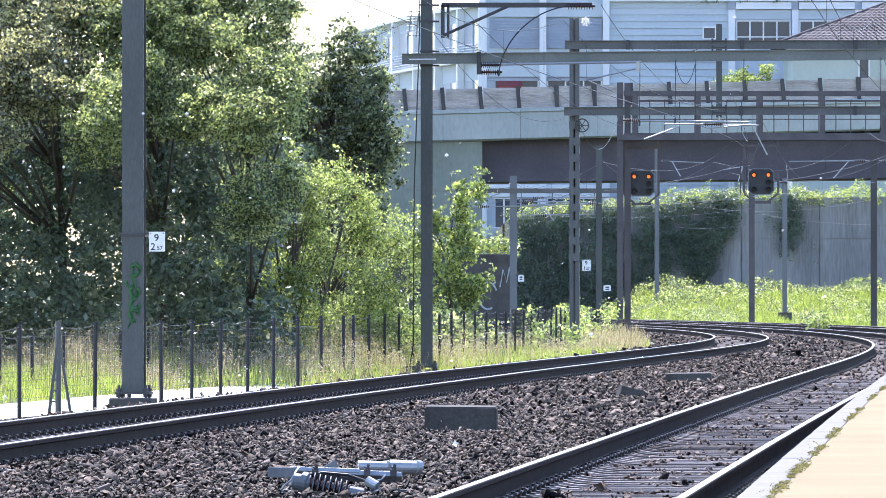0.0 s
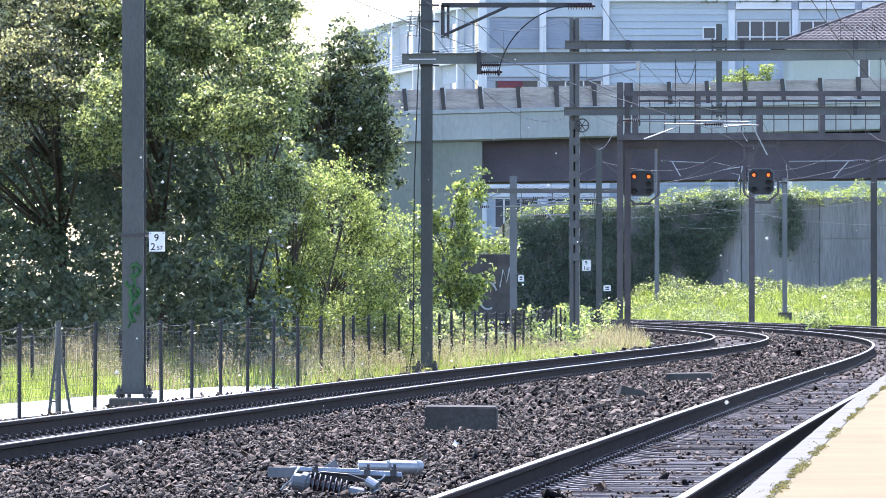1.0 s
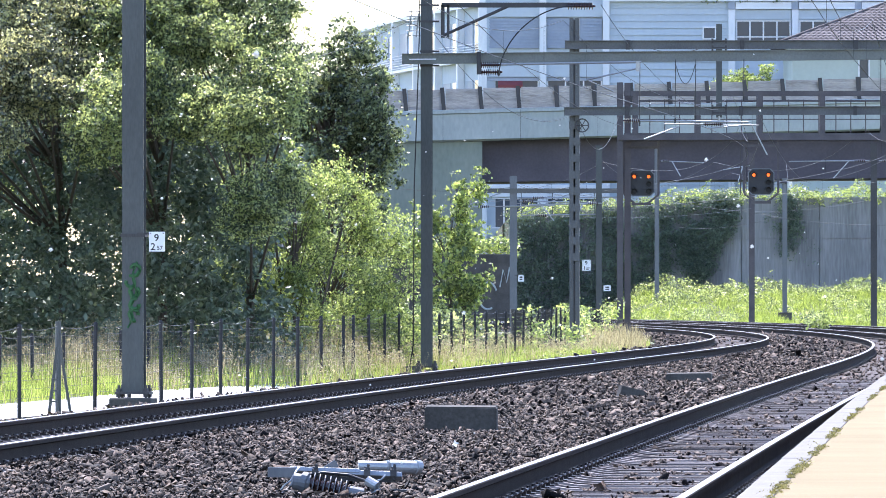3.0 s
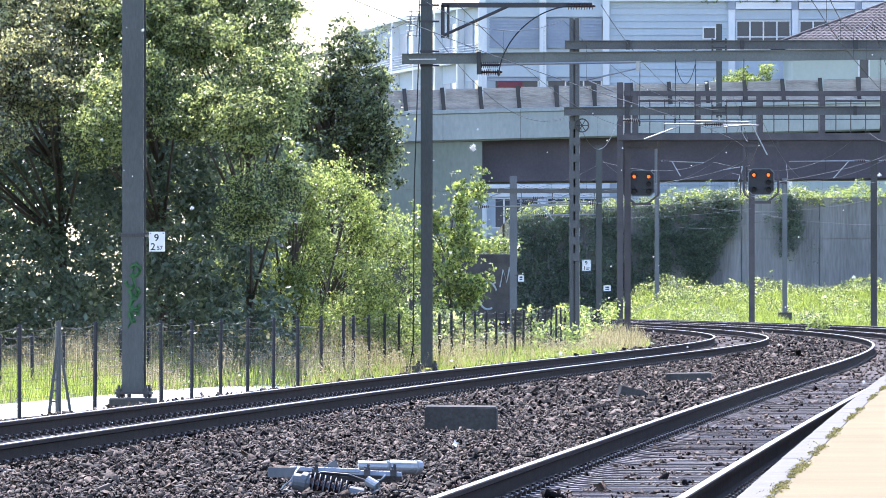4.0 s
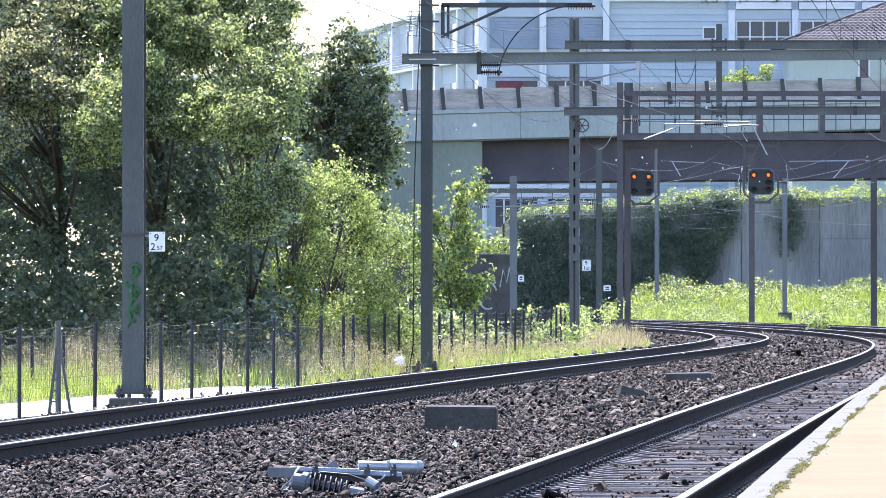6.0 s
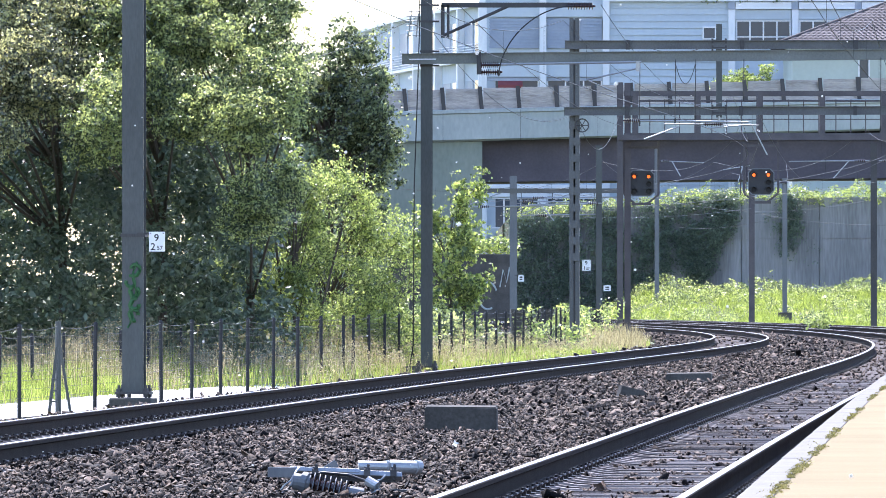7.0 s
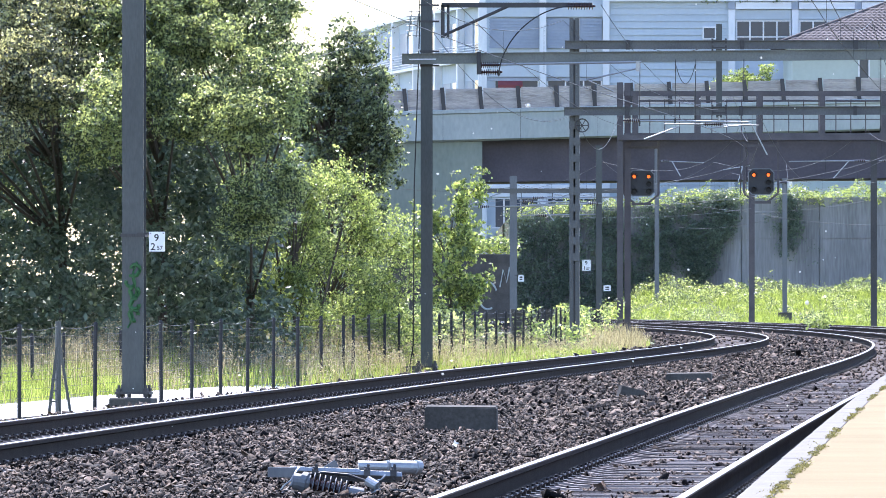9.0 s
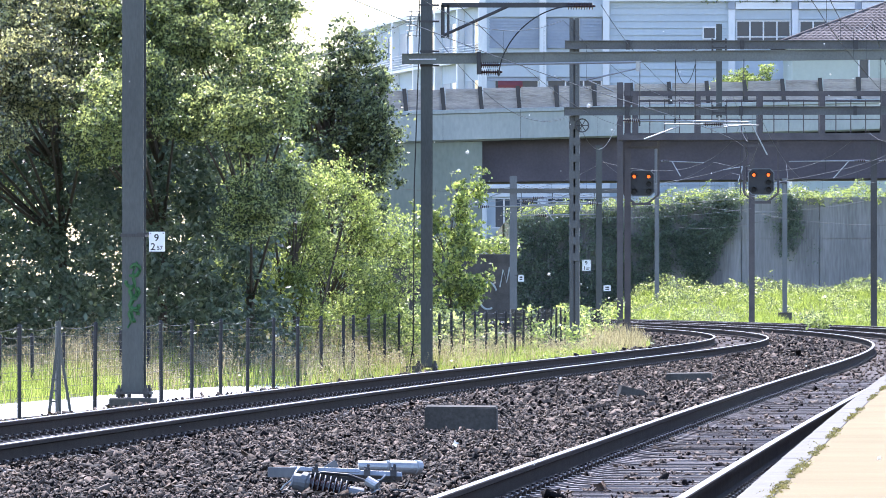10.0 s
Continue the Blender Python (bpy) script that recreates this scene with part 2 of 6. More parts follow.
TRACK_C = (TRACK_A[0], TRACK_A[1] + 4.0 * np.cos(TRACK_A[3]), TRACK_A[2] - 4.0 * np.sin(TRACK_A[3]), TRACK_A[3])


def beside(track, y, off):
    """The x of a line that runs off metres to the right of a track, at y."""
    _, x, yy, a = track
    return float(np.interp(y, yy - off * np.sin(a), x + off * np.cos(a)))


def ground_z(x, y):
    """Height of the open ground: level beside the line, a bank far back on the right."""
    foot = 408.0 - 0.35 * (x - 10.0)
    return -0.30 + 1.45 * max(0.0, min(1.0, (y - foot) / 26.0)) * max(0.0, min(1.0, (x - 7.2) / 3.0))


# ---------------- ground, ballast, platform ----------------
def build_ground():
    xs = np.unique(np.concatenate([np.linspace(-1500, -40, 12), np.linspace(-40, 60, 51), np.linspace(60, 1500, 12)]))
    ys = np.unique(np.concatenate([np.linspace(-300, 40, 8), np.linspace(40, 460, 85), np.linspace(460, 3500, 20)]))
    verts = [(x, y, ground_z(x, y) - 0.05) for y in ys for x in xs]
    n = len(xs)
    faces = [(j * n + i, j * n + i + 1, (j + 1) * n + i + 1, (j + 1) * n + i) for j in range(len(ys) - 1) for i in range(n - 1)]
    tagged(raw("ground", verts, faces, SOIL), "grassy soil beside the railway line", "ground", kind="structure")


def bed_z(x, y):
    return -0.185 + 0.022 * noise.noise((x * 0.7, y * 0.25, 0)) + 0.012 * noise.noise((x * 2.1, y * 0.9, 3))


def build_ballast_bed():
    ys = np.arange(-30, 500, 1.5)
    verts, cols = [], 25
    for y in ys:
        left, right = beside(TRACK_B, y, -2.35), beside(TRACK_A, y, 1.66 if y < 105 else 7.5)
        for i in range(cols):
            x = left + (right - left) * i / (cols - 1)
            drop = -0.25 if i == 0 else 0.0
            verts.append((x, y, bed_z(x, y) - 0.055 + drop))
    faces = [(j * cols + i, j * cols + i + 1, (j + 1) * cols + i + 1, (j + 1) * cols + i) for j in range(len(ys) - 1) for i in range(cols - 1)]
    tagged(raw("ballast_bed", verts, faces, SHADED_BED), "crushed-stone bed under the tracks, near-black for shaded gaps", "ballast", kind="structure")


def scatter_stones(name, y0, y1, per_m2, size, seed, label):
    """Loose angular stones over the bed: deformed blocks, turned at random."""
    rng = np.random.default_rng(seed)
    left = min(beside(TRACK_B, y0, -2.7), beside(TRACK_B, y1, -2.7))
    right = max(beside(TRACK_A, y0, 6), beside(TRACK_A, y1, 6))
    n = int(per_m2 * (right - left) * (y1 - y0))
    x, y = rng.uniform(left, right, n), rng.uniform(y0, y1, n)
    _, xa, ya, ha = TRACK_A
    _, xb, yb, hb = TRACK_B
    ua, ub = x - np.interp(y, ya, xa), x - np.interp(y, yb, xb)
    limit = np.where(y < 105, 1.64, 7.0)
    keep = (ub > -2.3 + rng.uniform(-0.25, 0.2, n)) & (ua < limit)
    keep &= (np.abs(np.abs(ua) - 0.7535) > 0.13) & (np.abs(np.abs(ub) - 0.7535) > 0.13)
    keep &= np.abs(x / y) < 0.0515
    x, y, ua, ub = x[keep], y[keep], ua[keep], ub[keep]
    n = len(x)
    inside = (np.abs(ua) < 0.75) | (np.abs(ub) < 0.75)
    z = np.array([bed_z(a, b) for a, b in zip(x, y)])
    patch = np.array([noise.noise((a * 3.1, b * 1.3, 9)) for a, b in zip(x, y)])
    bare = inside & (patch <= 0.2)
    x, y, z, inside, n = x[~bare], y[~bare], z[~bare], inside[~bare], int((~bare).sum())
    z = np.where(inside, -0.199, z) + rng.uniform(-0.02, 0.012, n)
    corners = np.array([(i, j, k) for k in (-1, 1) for j in (-1, 1) for i in (-1, 1)], float)
    shape = corners[None] * rng.uniform(0.45, 1.0, (n, 8, 1)) + rng.normal(0, 0.14, (n, 8, 3))
    dims = rng.lognormal(math.log(size), 0.34, (n, 1, 1)) * rng.uniform(0.45, 1.35, (n, 1, 3)) * np.array([1.4, 1.0, 0.5])
    q = rng.normal(size=(n, 4)) * np.array([1.0, 0.5, 0.5, 1.0])
    q /= np.linalg.norm(q, axis=1)[:, None]
    w, a, b, c = q.T
    rot = np.stack([1 - 2 * (b * b + c * c), 2 * (a * b - c * w), 2 * (a * c + b * w), 2 * (a * b + c * w), 1 - 2 * (a * a + c * c),
                    2 * (b * c - a * w), 2 * (a * c - b * w), 2 * (b * c + a * w), 1 - 2 * (a * a + b * b)], 1).reshape(n, 3, 3)
    v = np.einsum("nij,nkj->nki", rot, shape * dims) + np.stack([x, y, z], 1)[:, None]
    quads = np.array([(4, 5, 7, 6), (0, 1, 5, 4), (1, 3, 7, 5), (3, 2, 6, 7), (2, 0, 4, 6)])
    f = (quads[None] + 8 * np.arange(n)[:, None, None]).reshape(-1, 4)
    tagged(raw(name, v.reshape(-1, 3), f, BALLAST), label, "ballast", kind="stuff")


RAIL_PROFILE = [(-0.075, 0), (0.075, 0), (0.075, 0.012), (0.012, 0.03), (0.009, 0.12), (0.036, 0.135), (0.036, 0.163), (0.030, 0.1695),
                (-0.030, 0.1695), (-0.036, 0.163), (-0.036, 0.135), (-0.009, 0.12), (-0.012, 0.03), (-0.075, 0.012)]
HEAD_PROFILE = [(-0.029, 0.1696), (0.029, 0.1696), (0.024, 0.172), (-0.024, 0.172)]


def build_track(name, line, s0, s1, sleepers, label):
    s, x, y, a = line
    pick = (s >= s0) & (s <= s1)
    track = thing(name, (0, 0, 0), label, "railway track", kind="structure")
    for side in (-0.7535, 0.7535):
        path = [(px + side * math.cos(h), py - side * math.sin(h), -0.172 + 0.002 * noise.noise((py * 0.09, side, 5)), h)
                for px, py, h in zip(x[pick][::2], y[pick][::2], a[pick][::2])]
        bm = bmesh.new()
        sweep(bm, path, RAIL_PROFILE)
        rail = part("rail", bm, RAIL_SIDE, track, "rust-brown steel rail with a polished head")
        bm = bmesh.new()
        sweep(bm, path, HEAD_PROFILE)
        part("rail_head", bm, RAIL_TOP, rail, "shiny worn running surface")
    fill = [(px, py, -0.204, h) for px, py, h in zip(x[pick][::2], y[pick][::2], a[pick][::2])]
    bm = bmesh.new()
    sweep(bm, fill, [(-0.66, -0.06), (0.66, -0.06), (0.66, 0.0), (0.3, -0.004), (-0.3, -0.004), (-0.66, 0.0)])
    part("gravel_fill", bm, TRACK_FILL, track, "gritty stone fill between the sleepers")
    for st in np.arange(sleepers[0], sleepers[1], 0.63):
        px, py, h = np.interp(st, s, x), np.interp(st, s, y), np.interp(st, s, a)
        sl = new("sleeper", SLEEPER_MESH)
        sl.parent = track
        sl.matrix_basis = pose(px, py, -0.194 + random.uniform(-0.003, 0.002), 0, 0, -math.degrees(h) + random.uniform(-0.6, 0.6))
        for side in (-0.7535, 0.7535):
            fs = new("rail_fastening", FASTENING_MESH)
            fs.parent = sl
            fs.matrix_basis = pose(side, 0, 0.022)
    return track


def sleeper_mesh():
    """A steel trough sleeper: a folded section with ends turned down."""
    bm = bmesh.new()
    prof = [(-0.12, -0.10), (-0.085, -0.018), (-0.072, 0.0), (0.072, 0.0), (0.085, -0.018), (0.12, -0.10)]
    rings = []
    half = ((0.40, 0.0, 0.95), (0.50, 0.006, 0.97), (0.60, 0.022, 1.0), (0.92, 0.022, 1.0), (1.05, 0.004, 1.0), (1.18, -0.01, 1.1), (1.27, -0.12, 1.15))
    for xx, drop, wide in [(-a, b, c) for a, b, c in half[::-1]] + list(half):
        rings.append([bm.verts.new((xx, u * wide, v + drop)) for u, v in prof])
    for p, q in zip(rings, rings[1:]):
        for i in range(len(prof) - 1):
            bm.faces.new((p[i], p[i + 1], q[i + 1], q[i]))
    bmesh.ops.recalc_face_normals(bm, faces=bm.faces[:])
    me = bpy.data.meshes.new("sleeper")
    bm.to_mesh(me)
    me.materials.append(SLEEPER)
    return me


def fastening_mesh():
    """Ribbed plate with two clips, bolts and nuts."""
    bm = bmesh.new()
    box(bm, -0.16, 0.16, -0.07, 0.07, 0.0, 0.008)
    for sx in (-1, 1):
        box(bm, sx * 0.10 - 0.035, sx * 0.10 + 0.03, -0.05, 0.05, 0.008, 0.026)
        ring = [(sx * 0.112 + 0.030 * math.cos(t), 0.055 * math.sin(t), 0.030 + 0.016 * math.cos(t)) for t in np.linspace(0, 2 * math.pi, 9)]
        bent(bm, ring, 0.010, 5)
        rod(bm, (sx * 0.112, 0, 0.022), (sx * 0.112, 0, 0.056), 0.022, 8, 0.016)
    bmesh.ops.recalc_face_normals(bm, faces=bm.faces[:])
    me = bpy.data.meshes.new("rail_fastening")
    bm.to_mesh(me)
    me.materials.append(CLIP_STEEL)
    return me


def edge_off(y):
    """Distance of the platform edge from the track's axis; it draws in towards the far end."""
    return 1.82 - 0.0034 * (max(-20.0, min(104.0, y)) - 30.0)


def build_platform():
    s, x, y, a = TRACK_A
    pick = (s > -110) & (y < 104)
    pts = [(px + edge_off(py) * math.cos(h), py - edge_off(py) * math.sin(h), 0.0, h) for px, py, h in zip(x[pick][::8], y[pick][::8], a[pick][::8])]
    first = pts[0]
    pts = [(first[0] - 30 * math.sin(first[3]), first[1] - 30 * math.cos(first[3]), 0, first[3])] + pts
    bm = bmesh.new()
    sweep(bm, pts, [(0.05, -0.6), (9, -0.6), (9, 0.548), (0.125, 0.548), (0.125, 0.40), (0.05, 0.38)])
    plat = part("platform", bm, PLATFORM)
    tagged(plat, "sunlit beige asphalt station platform with weedy edge joint", "platform", kind="structure")
    for d in np.arange(-12, 104, 1.0):
        px, h = beside(TRACK_A, d, edge_off(d)), float(np.interp(d, y, a))
        ob = new("edge_stone", EDGE_MESH)
        ob.parent = plat
        ob.matrix_basis = pose(px, d, 0.55 + random.uniform(-0.001, 0.001), 0, 0, -math.degrees(h))
    # weeds in the joint
    rng = np.random.default_rng(8)
    clumps = []
    for d in (30.5, 31.6, 33.4, 34.1, 35.2, 38.0, 39.2, 42.5, 44.0, 48.5, 49.6, 52.0, 57.5, 59.0, 63.0, 64.6, 68.0, 71.0):
        clumps.append((beside(TRACK_A, d, edge_off(d) + 0.124), d, 0.55, rng.uniform(0.05, 0.11)))
    drift = [rng.normal(0, 0.38, 16) for c in clumps]
    leaves = [sprays(rng, np.stack([[beside(TRACK_A, c[1] + q, edge_off(c[1] + q) + 0.124) + rng.normal(0, 0.006) for q in dr], c[1] + dr, np.full(16, 0.55)], 1), 40, c[3] * 0.2, 0.0045, flat=0.4, long=2.0) for c, dr in zip(clumps, drift)]
    v = np.concatenate(leaves)
    v[:, 2] = np.maximum(v[:, 2], 0.552)
    tagged(leaf_object("weeds", v, MOSS), "small grass tufts growing in the platform joint", "weeds", kind="stuff")


def edge_mesh():
    bm = bmesh.new()
    box(bm, 0, 0.12, 0.0, 1.0, -0.17, 0.0)
    bmesh.ops.bevel(bm, geom=bm.edges[:], offset=0.0015, segments=1, affect="EDGES")
    me = bpy.data.meshes.new("edge_stone")
    bm.to_mesh(me)
    me.materials.append(EDGE_STONE)
    return me


# ---------------- plants ----------------
def leaf_cloud(rng, centres, per, spread, size, flat=0.75, long=1.6):
    """Corners of folded four-cornered leaves, per round each centre."""
    c = np.repeat(centres, per, axis=0) + rng.normal(0, 1, (len(centres) * per, 3)) * np.array([spread, spread, spread * flat])
    n = len(c)
    d = rng.normal(0, 1, (n, 3)) * np.array([1, 1, 0.7])
    d /= np.linalg.norm(d, axis=1)[:, None]
    up = rng.normal(0, 0.8, (n, 3)) + np.array([0, -0.25, 0.9])
    w = np.cross(d, up)
    w /= np.linalg.norm(w, axis=1)[:, None] + 1e-6
    sz = size * rng.lognormal(0, 0.28, (n, 1))
    return np.stack([c - d * sz, c + w * sz / long - d * sz * 0.1, c + d * sz, c - w * sz / long - d * sz * 0.1], 1).reshape(-1, 3)


def sprays(rng, centres, per, r, size, flat=0.62, long=1.7, upper=0.75, loose=1.0, grow=0.4):
    """Corners of leaves that shingle the domes of leafy twigs round the centres: each leaf lies on its dome and faces outwards."""
    n = len(centres) * per
    rad = np.repeat(r * rng.lognormal(0, grow, len(centres)), per)[:, None]
    d = rng.normal(0, 1, (n, 3))
    d /= np.linalg.norm(d, axis=1)[:, None]
    d[:, 2] = np.where(rng.random(n) < upper, np.abs(d[:, 2]), d[:, 2])
    tilt = np.repeat(rng.normal(0, 0.35, (len(centres), 2)), per, axis=0)
    c = np.repeat(centres, per, axis=0) + d * rad * np.array([1.15, 1.15, flat]) * rng.uniform(0.55, 1.08, (n, 1))
    c[:, 2] += (d[:, 0] * tilt[:, 0] + d[:, 1] * tilt[:, 1]) * rad[:, 0]
    nor = d + rng.normal(0, loose, (n, 3)) + np.array([0, 0, 0.25])
    nor /= np.linalg.norm(nor, axis=1)[:, None]
    ax = np.cross(nor, rng.normal(0, 1, (n, 3)))
    ax /= np.linalg.norm(ax, axis=1)[:, None] + 1e-6
    w = np.cross(nor, ax)
    sz = size * rng.lognormal(0, 0.25, (n, 1))
    return np.stack([c - ax * sz, c + w * sz / long, c + ax * sz, c - w * sz / long], 1).reshape(-1, 3)


def leaf_object(name, verts, mat, parent=None):
    f = np.arange(len(verts)).reshape(-1, 4)
    return raw(name, verts, f, mat, parent)


def in_blobs(rng, blobs, n, shell=0.55):
    """Points in a union of ellipsoids (x, y, z, rx, ry, rz), denser towards the outside, with a lumpy outline."""
    full = []
    for b in blobs:
        full.append((b[0], b[1], b[2], b[3] * 0.8, b[4] * 0.8, b[5] * 0.8))
        for _ in range(6):
            u = rng.normal(size=3)
            u /= np.linalg.norm(u)
            q = rng.uniform(0.28, 0.55)
            full.append((b[0] + u[0] * b[3] * 0.85, b[1] + u[1] * b[4] * 0.85, b[2] + u[2] * b[5] * 0.85, b[3] * q, b[4] * q, b[5] * q))
    blobs = full
    vol = np.array([b[3] * b[4] * b[5] for b in blobs]) ** 0.6
    which = rng.choice(len(blobs), n, p=vol / vol.sum())
    d = rng.normal(size=(n, 3))
    d /= np.linalg.norm(d, axis=1)[:, None]
    r = (shell + (1 - shell) * rng.random(n)) ** 0.8
    bl = np.array(blobs, float)[which]
    lump = np.array([1 + 0.45 * noise.noise((q[0] * 2.4 + k * 7, q[1] * 2.4, q[2] * 2.4)) for q, k in zip(d, which)])
    return bl[:, :3] + d * (r * lump)[:, None] * bl[:, 3:] + rng.normal(0, 0.07, (n, 3))


def build_tree(label, category, base, blobs, mat, clumps, per, spread, size, seed, trunk=0.09, limbs=14, shell=0.55, lean=0.0, stems=1):
    rng = np.random.default_rng(seed)
    tree = thing("tree", base, label, category)
    rel = [(b[0] - base[0], b[1] - base[1], b[2] - base[2], *b[3:]) for b in blobs]
    pts = in_blobs(rng, rel, clumps, shell)
    pts = pts[pts[:, 2] > 0.05]
    leaf_object("crown", sprays(rng, pts, per, spread, size), mat, tree)
    bm = bmesh.new()
    top = max(b[2] + 0.5 * b[5] for b in rel)
    spine = [Vector((0, 0, -0.1))]
    for k in range(1, 7):
        spine.append(Vector((0.12 * noise.noise((k, seed, 0)) * k, 0.12 * noise.noise((k, seed, 4)) * k + lean * max(0.0, top * k / 6 - 2.0), top * k / 6)))
    for k in range(6):
        rod(bm, spine[k], spine[k + 1], trunk * (1 - k / 7), 8, trunk * (1 - (k + 1) / 7))
    for _ in range(stems - 1):
        a, tip = Vector((rng.uniform(-0.5, 0.5), rng.uniform(-0.3, 0.3), -0.1)), Vector((rng.uniform(-0.9, 0.9), rng.uniform(-0.3, 0.3), top * rng.uniform(0.6, 1.0)))
        mid = a.lerp(tip, 0.5) + Vector((rng.uniform(-0.1, 0.1), 0, 0))
        bent(bm, [a, a.lerp(mid, 0.5), mid, mid.lerp(tip, 0.5), tip], trunk * 0.7, 5)
    for q in pts[rng.choice(len(pts), limbs)]:
        k = int(np.clip(q[2] / top * 6 - 1, 0, 5))
        a, b = spine[k], Vector(q)
        m = (a + b) / 2 + Vector((0, 0, 0.08))
        rod(bm, a, m, trunk * 0.38, 5, trunk * 0.25)
        rod(bm, m, b, trunk * 0.25, 5, trunk * 0.08)
    part("trunk", bm, BARK, tree)
    return tree


def overhang(blobs):
    """Leaves the space below a crown open, except towards the sunny edge of the wood."""
    return [(x, y, z, a, b, c) for x, y, z, a, b, c in blobs if z > 4.0 or x > -3.3]


def build_trees():
    big = "dense broadleaf tree with sunlit dark green foliage"
    build_tree(big, "tree", (-6.9, 159.2, -0.3), overhang([(-7.69, 153.8, 6.64, 1.33, 1.1, 1.02), (-6.63, 153.0, 6.00, 0.99, 1.1, 0.78), (-7.59, 151.8, 5.04, 0.87, 1.1, 0.67), (-6.66, 151.4, 4.73, 0.87, 1.1, 0.66),
               (-7.61, 150.3, 3.90, 0.97, 1.1, 0.66), (-6.49, 149.8, 3.50, 0.92, 1.1, 0.66), (-7.41, 150.2, 2.71, 1.04, 0.7, 0.86), (-6.40, 150.2, 2.09, 0.93, 0.7, 0.98), (-7.41, 150.2, 1.20, 1.17, 0.7, 1.23),
               (-6.40, 150.2, 0.79, 0.93, 0.7, 0.86), (-8.45, 150.6, 5.10, 1.20, 0.8, 1.10), (-8.2, 150.4, 4.15, 1.0, 0.8, 0.6)]), LEAF_COPPER, 1400, 64, 0.19, 0.031, 1, 0.10, 26, 0.3, lean=-0.9)
    build_tree(big, "tree", (-5.1, 159.2, -0.3), overhang([(-5.44, 154.1, 6.85, 1.33, 1.1, 1.02), (-4.49, 153.0, 6.00, 0.88, 1.1, 0.78), (-5.69, 152.6, 5.67, 0.88, 1.1, 0.67), (-4.95, 151.5, 4.84, 0.87, 1.1, 0.66), (-5.73, 150.7, 4.22, 0.76, 1.1, 0.66),
               (-4.71, 150.2, 3.81, 0.86, 1.1, 0.66), (-5.37, 149.3, 3.09, 0.86, 1.1, 0.71), (-4.60, 150.2, 2.50, 0.93, 0.7, 0.98), (-5.41, 150.2, 1.49, 1.05, 0.7, 1.23), (-4.49, 150.2, 0.89, 0.93, 0.7, 0.98)]),
               LEAF_MID, 1400, 66, 0.18, 0.029, 2, 0.10, 26, 0.3, lean=-0.9)
    build_tree(big, "tree", (-3.5, 159.2, -0.3), overhang([(-3.91, 154.2, 6.96, 1.11, 1.1, 0.91), (-3.06, 153.1, 6.09, 0.66, 1.1, 0.73), (-3.86, 152.4, 5.56, 0.82, 1.1, 0.67), (-3.13, 151.6, 4.94, 0.71, 1.1, 0.67),
               (-3.92, 150.8, 4.32, 0.76, 1.1, 0.66), (-3.21, 150.5, 4.01, 0.70, 1.1, 0.61), (-3.88, 149.4, 3.20, 0.76, 1.1, 0.72), (-3.20, 150.2, 2.90, 0.69, 0.7, 0.74), (-3.80, 150.2, 1.99, 0.93, 0.7, 1.11), (-3.71, 150.2, 0.89, 1.05, 0.7, 1.11)]),
               LEAF_MID, 1400, 70, 0.17, 0.027, 3, 0.09, 26, 0.3, lean=-0.9)
    build_tree("tall dark green tree behind the lighter shrubs", "tree", (-2.6, 200, -0.3),
               [(-2.6, 200, 5.0, 1.0, 1.5, 1.4), (-1.85, 200, 5.6, 0.6, 1.0, 1.0), (-2.1, 200, 6.7, 0.5, 0.9, 0.6), (-3.1, 200, 6.2, 0.9, 1.2, 1.0), (-1.6, 200, 4.6, 0.5, 1, 0.7), (-2.0, 200, 3.4, 1.2, 1, 1.2)],
               LEAF_DARK, 800, 75, 0.22, 0.040, 4, 0.14, 40)
    build_tree("young light green tree with thin stems", "tree", (-2.15, 165.5, -0.30),
               [(-1.92, 165.5, 3.35, 0.51, 0.91, 0.63), (-2.61, 165.5, 3.01, 0.68, 0.68, 0.74), (-3.11, 166.2, 3.57, 0.45, 0.56, 0.56), (-1.42, 165.5, 2.67, 0.51, 0.91, 0.68), (-2.83, 165.3, 1.99, 0.68, 0.91, 0.79), (-2.04, 165.1, 1.76, 0.68, 0.91, 0.79),
                (-1.13, 165.5, 1.76, 0.51, 0.79, 0.68), (-0.85, 165.5, 2.33, 0.28, 0.56, 0.56), (-2.95, 165.5, 0.85, 0.63, 0.79, 0.91), (-2.15, 165.1, 0.74, 0.68, 0.79, 0.79), (-1.24, 165.5, 0.62, 0.63, 0.79, 0.79), (-0.99, 165.5, 1.09, 0.52, 0.63, 0.94), (-0.63, 165.5, 0.57, 0.42, 0.52, 0.63), (-1.36, 165.5, 0.78, 0.52, 0.63, 0.73), (-0.57, 165.7, 1.62, 0.26, 0.42, 0.52),
                (-2.5, 163.6, 0.5, 0.45, 0.5, 0.6), (-1.8, 163.4, 0.6, 0.45, 0.5, 0.6), (-1.1, 163.4, 0.5, 0.45, 0.5, 0.65), (-1.6, 163.9, 1.5, 0.5, 0.5, 0.5)],
               LEAF_LIGHT, 1600, 30, 0.14, 0.025, 5, 0.026, 110, 0.02, stems=9)
    build_tree("fine-leaved grey-green young tree", "tree", (-2.75, 161.5, -0.30),
               [(-3.0, 162.4, 3.75, 0.50, 0.5, 0.55), (-2.45, 162.2, 3.2, 0.50, 0.5, 0.55), (-3.05, 162, 2.6, 0.50, 0.5, 0.6), (-2.5, 161.8, 2.2, 0.45, 0.5, 0.55), (-2.95, 161.6, 1.5, 0.45, 0.5, 0.6), (-2.55, 161.6, 0.8, 0.40, 0.5, 0.6)],
               LEAF_LIGHT, 560, 40, 0.14, 0.023, 7, 0.030, 70, 0.05, stems=5)
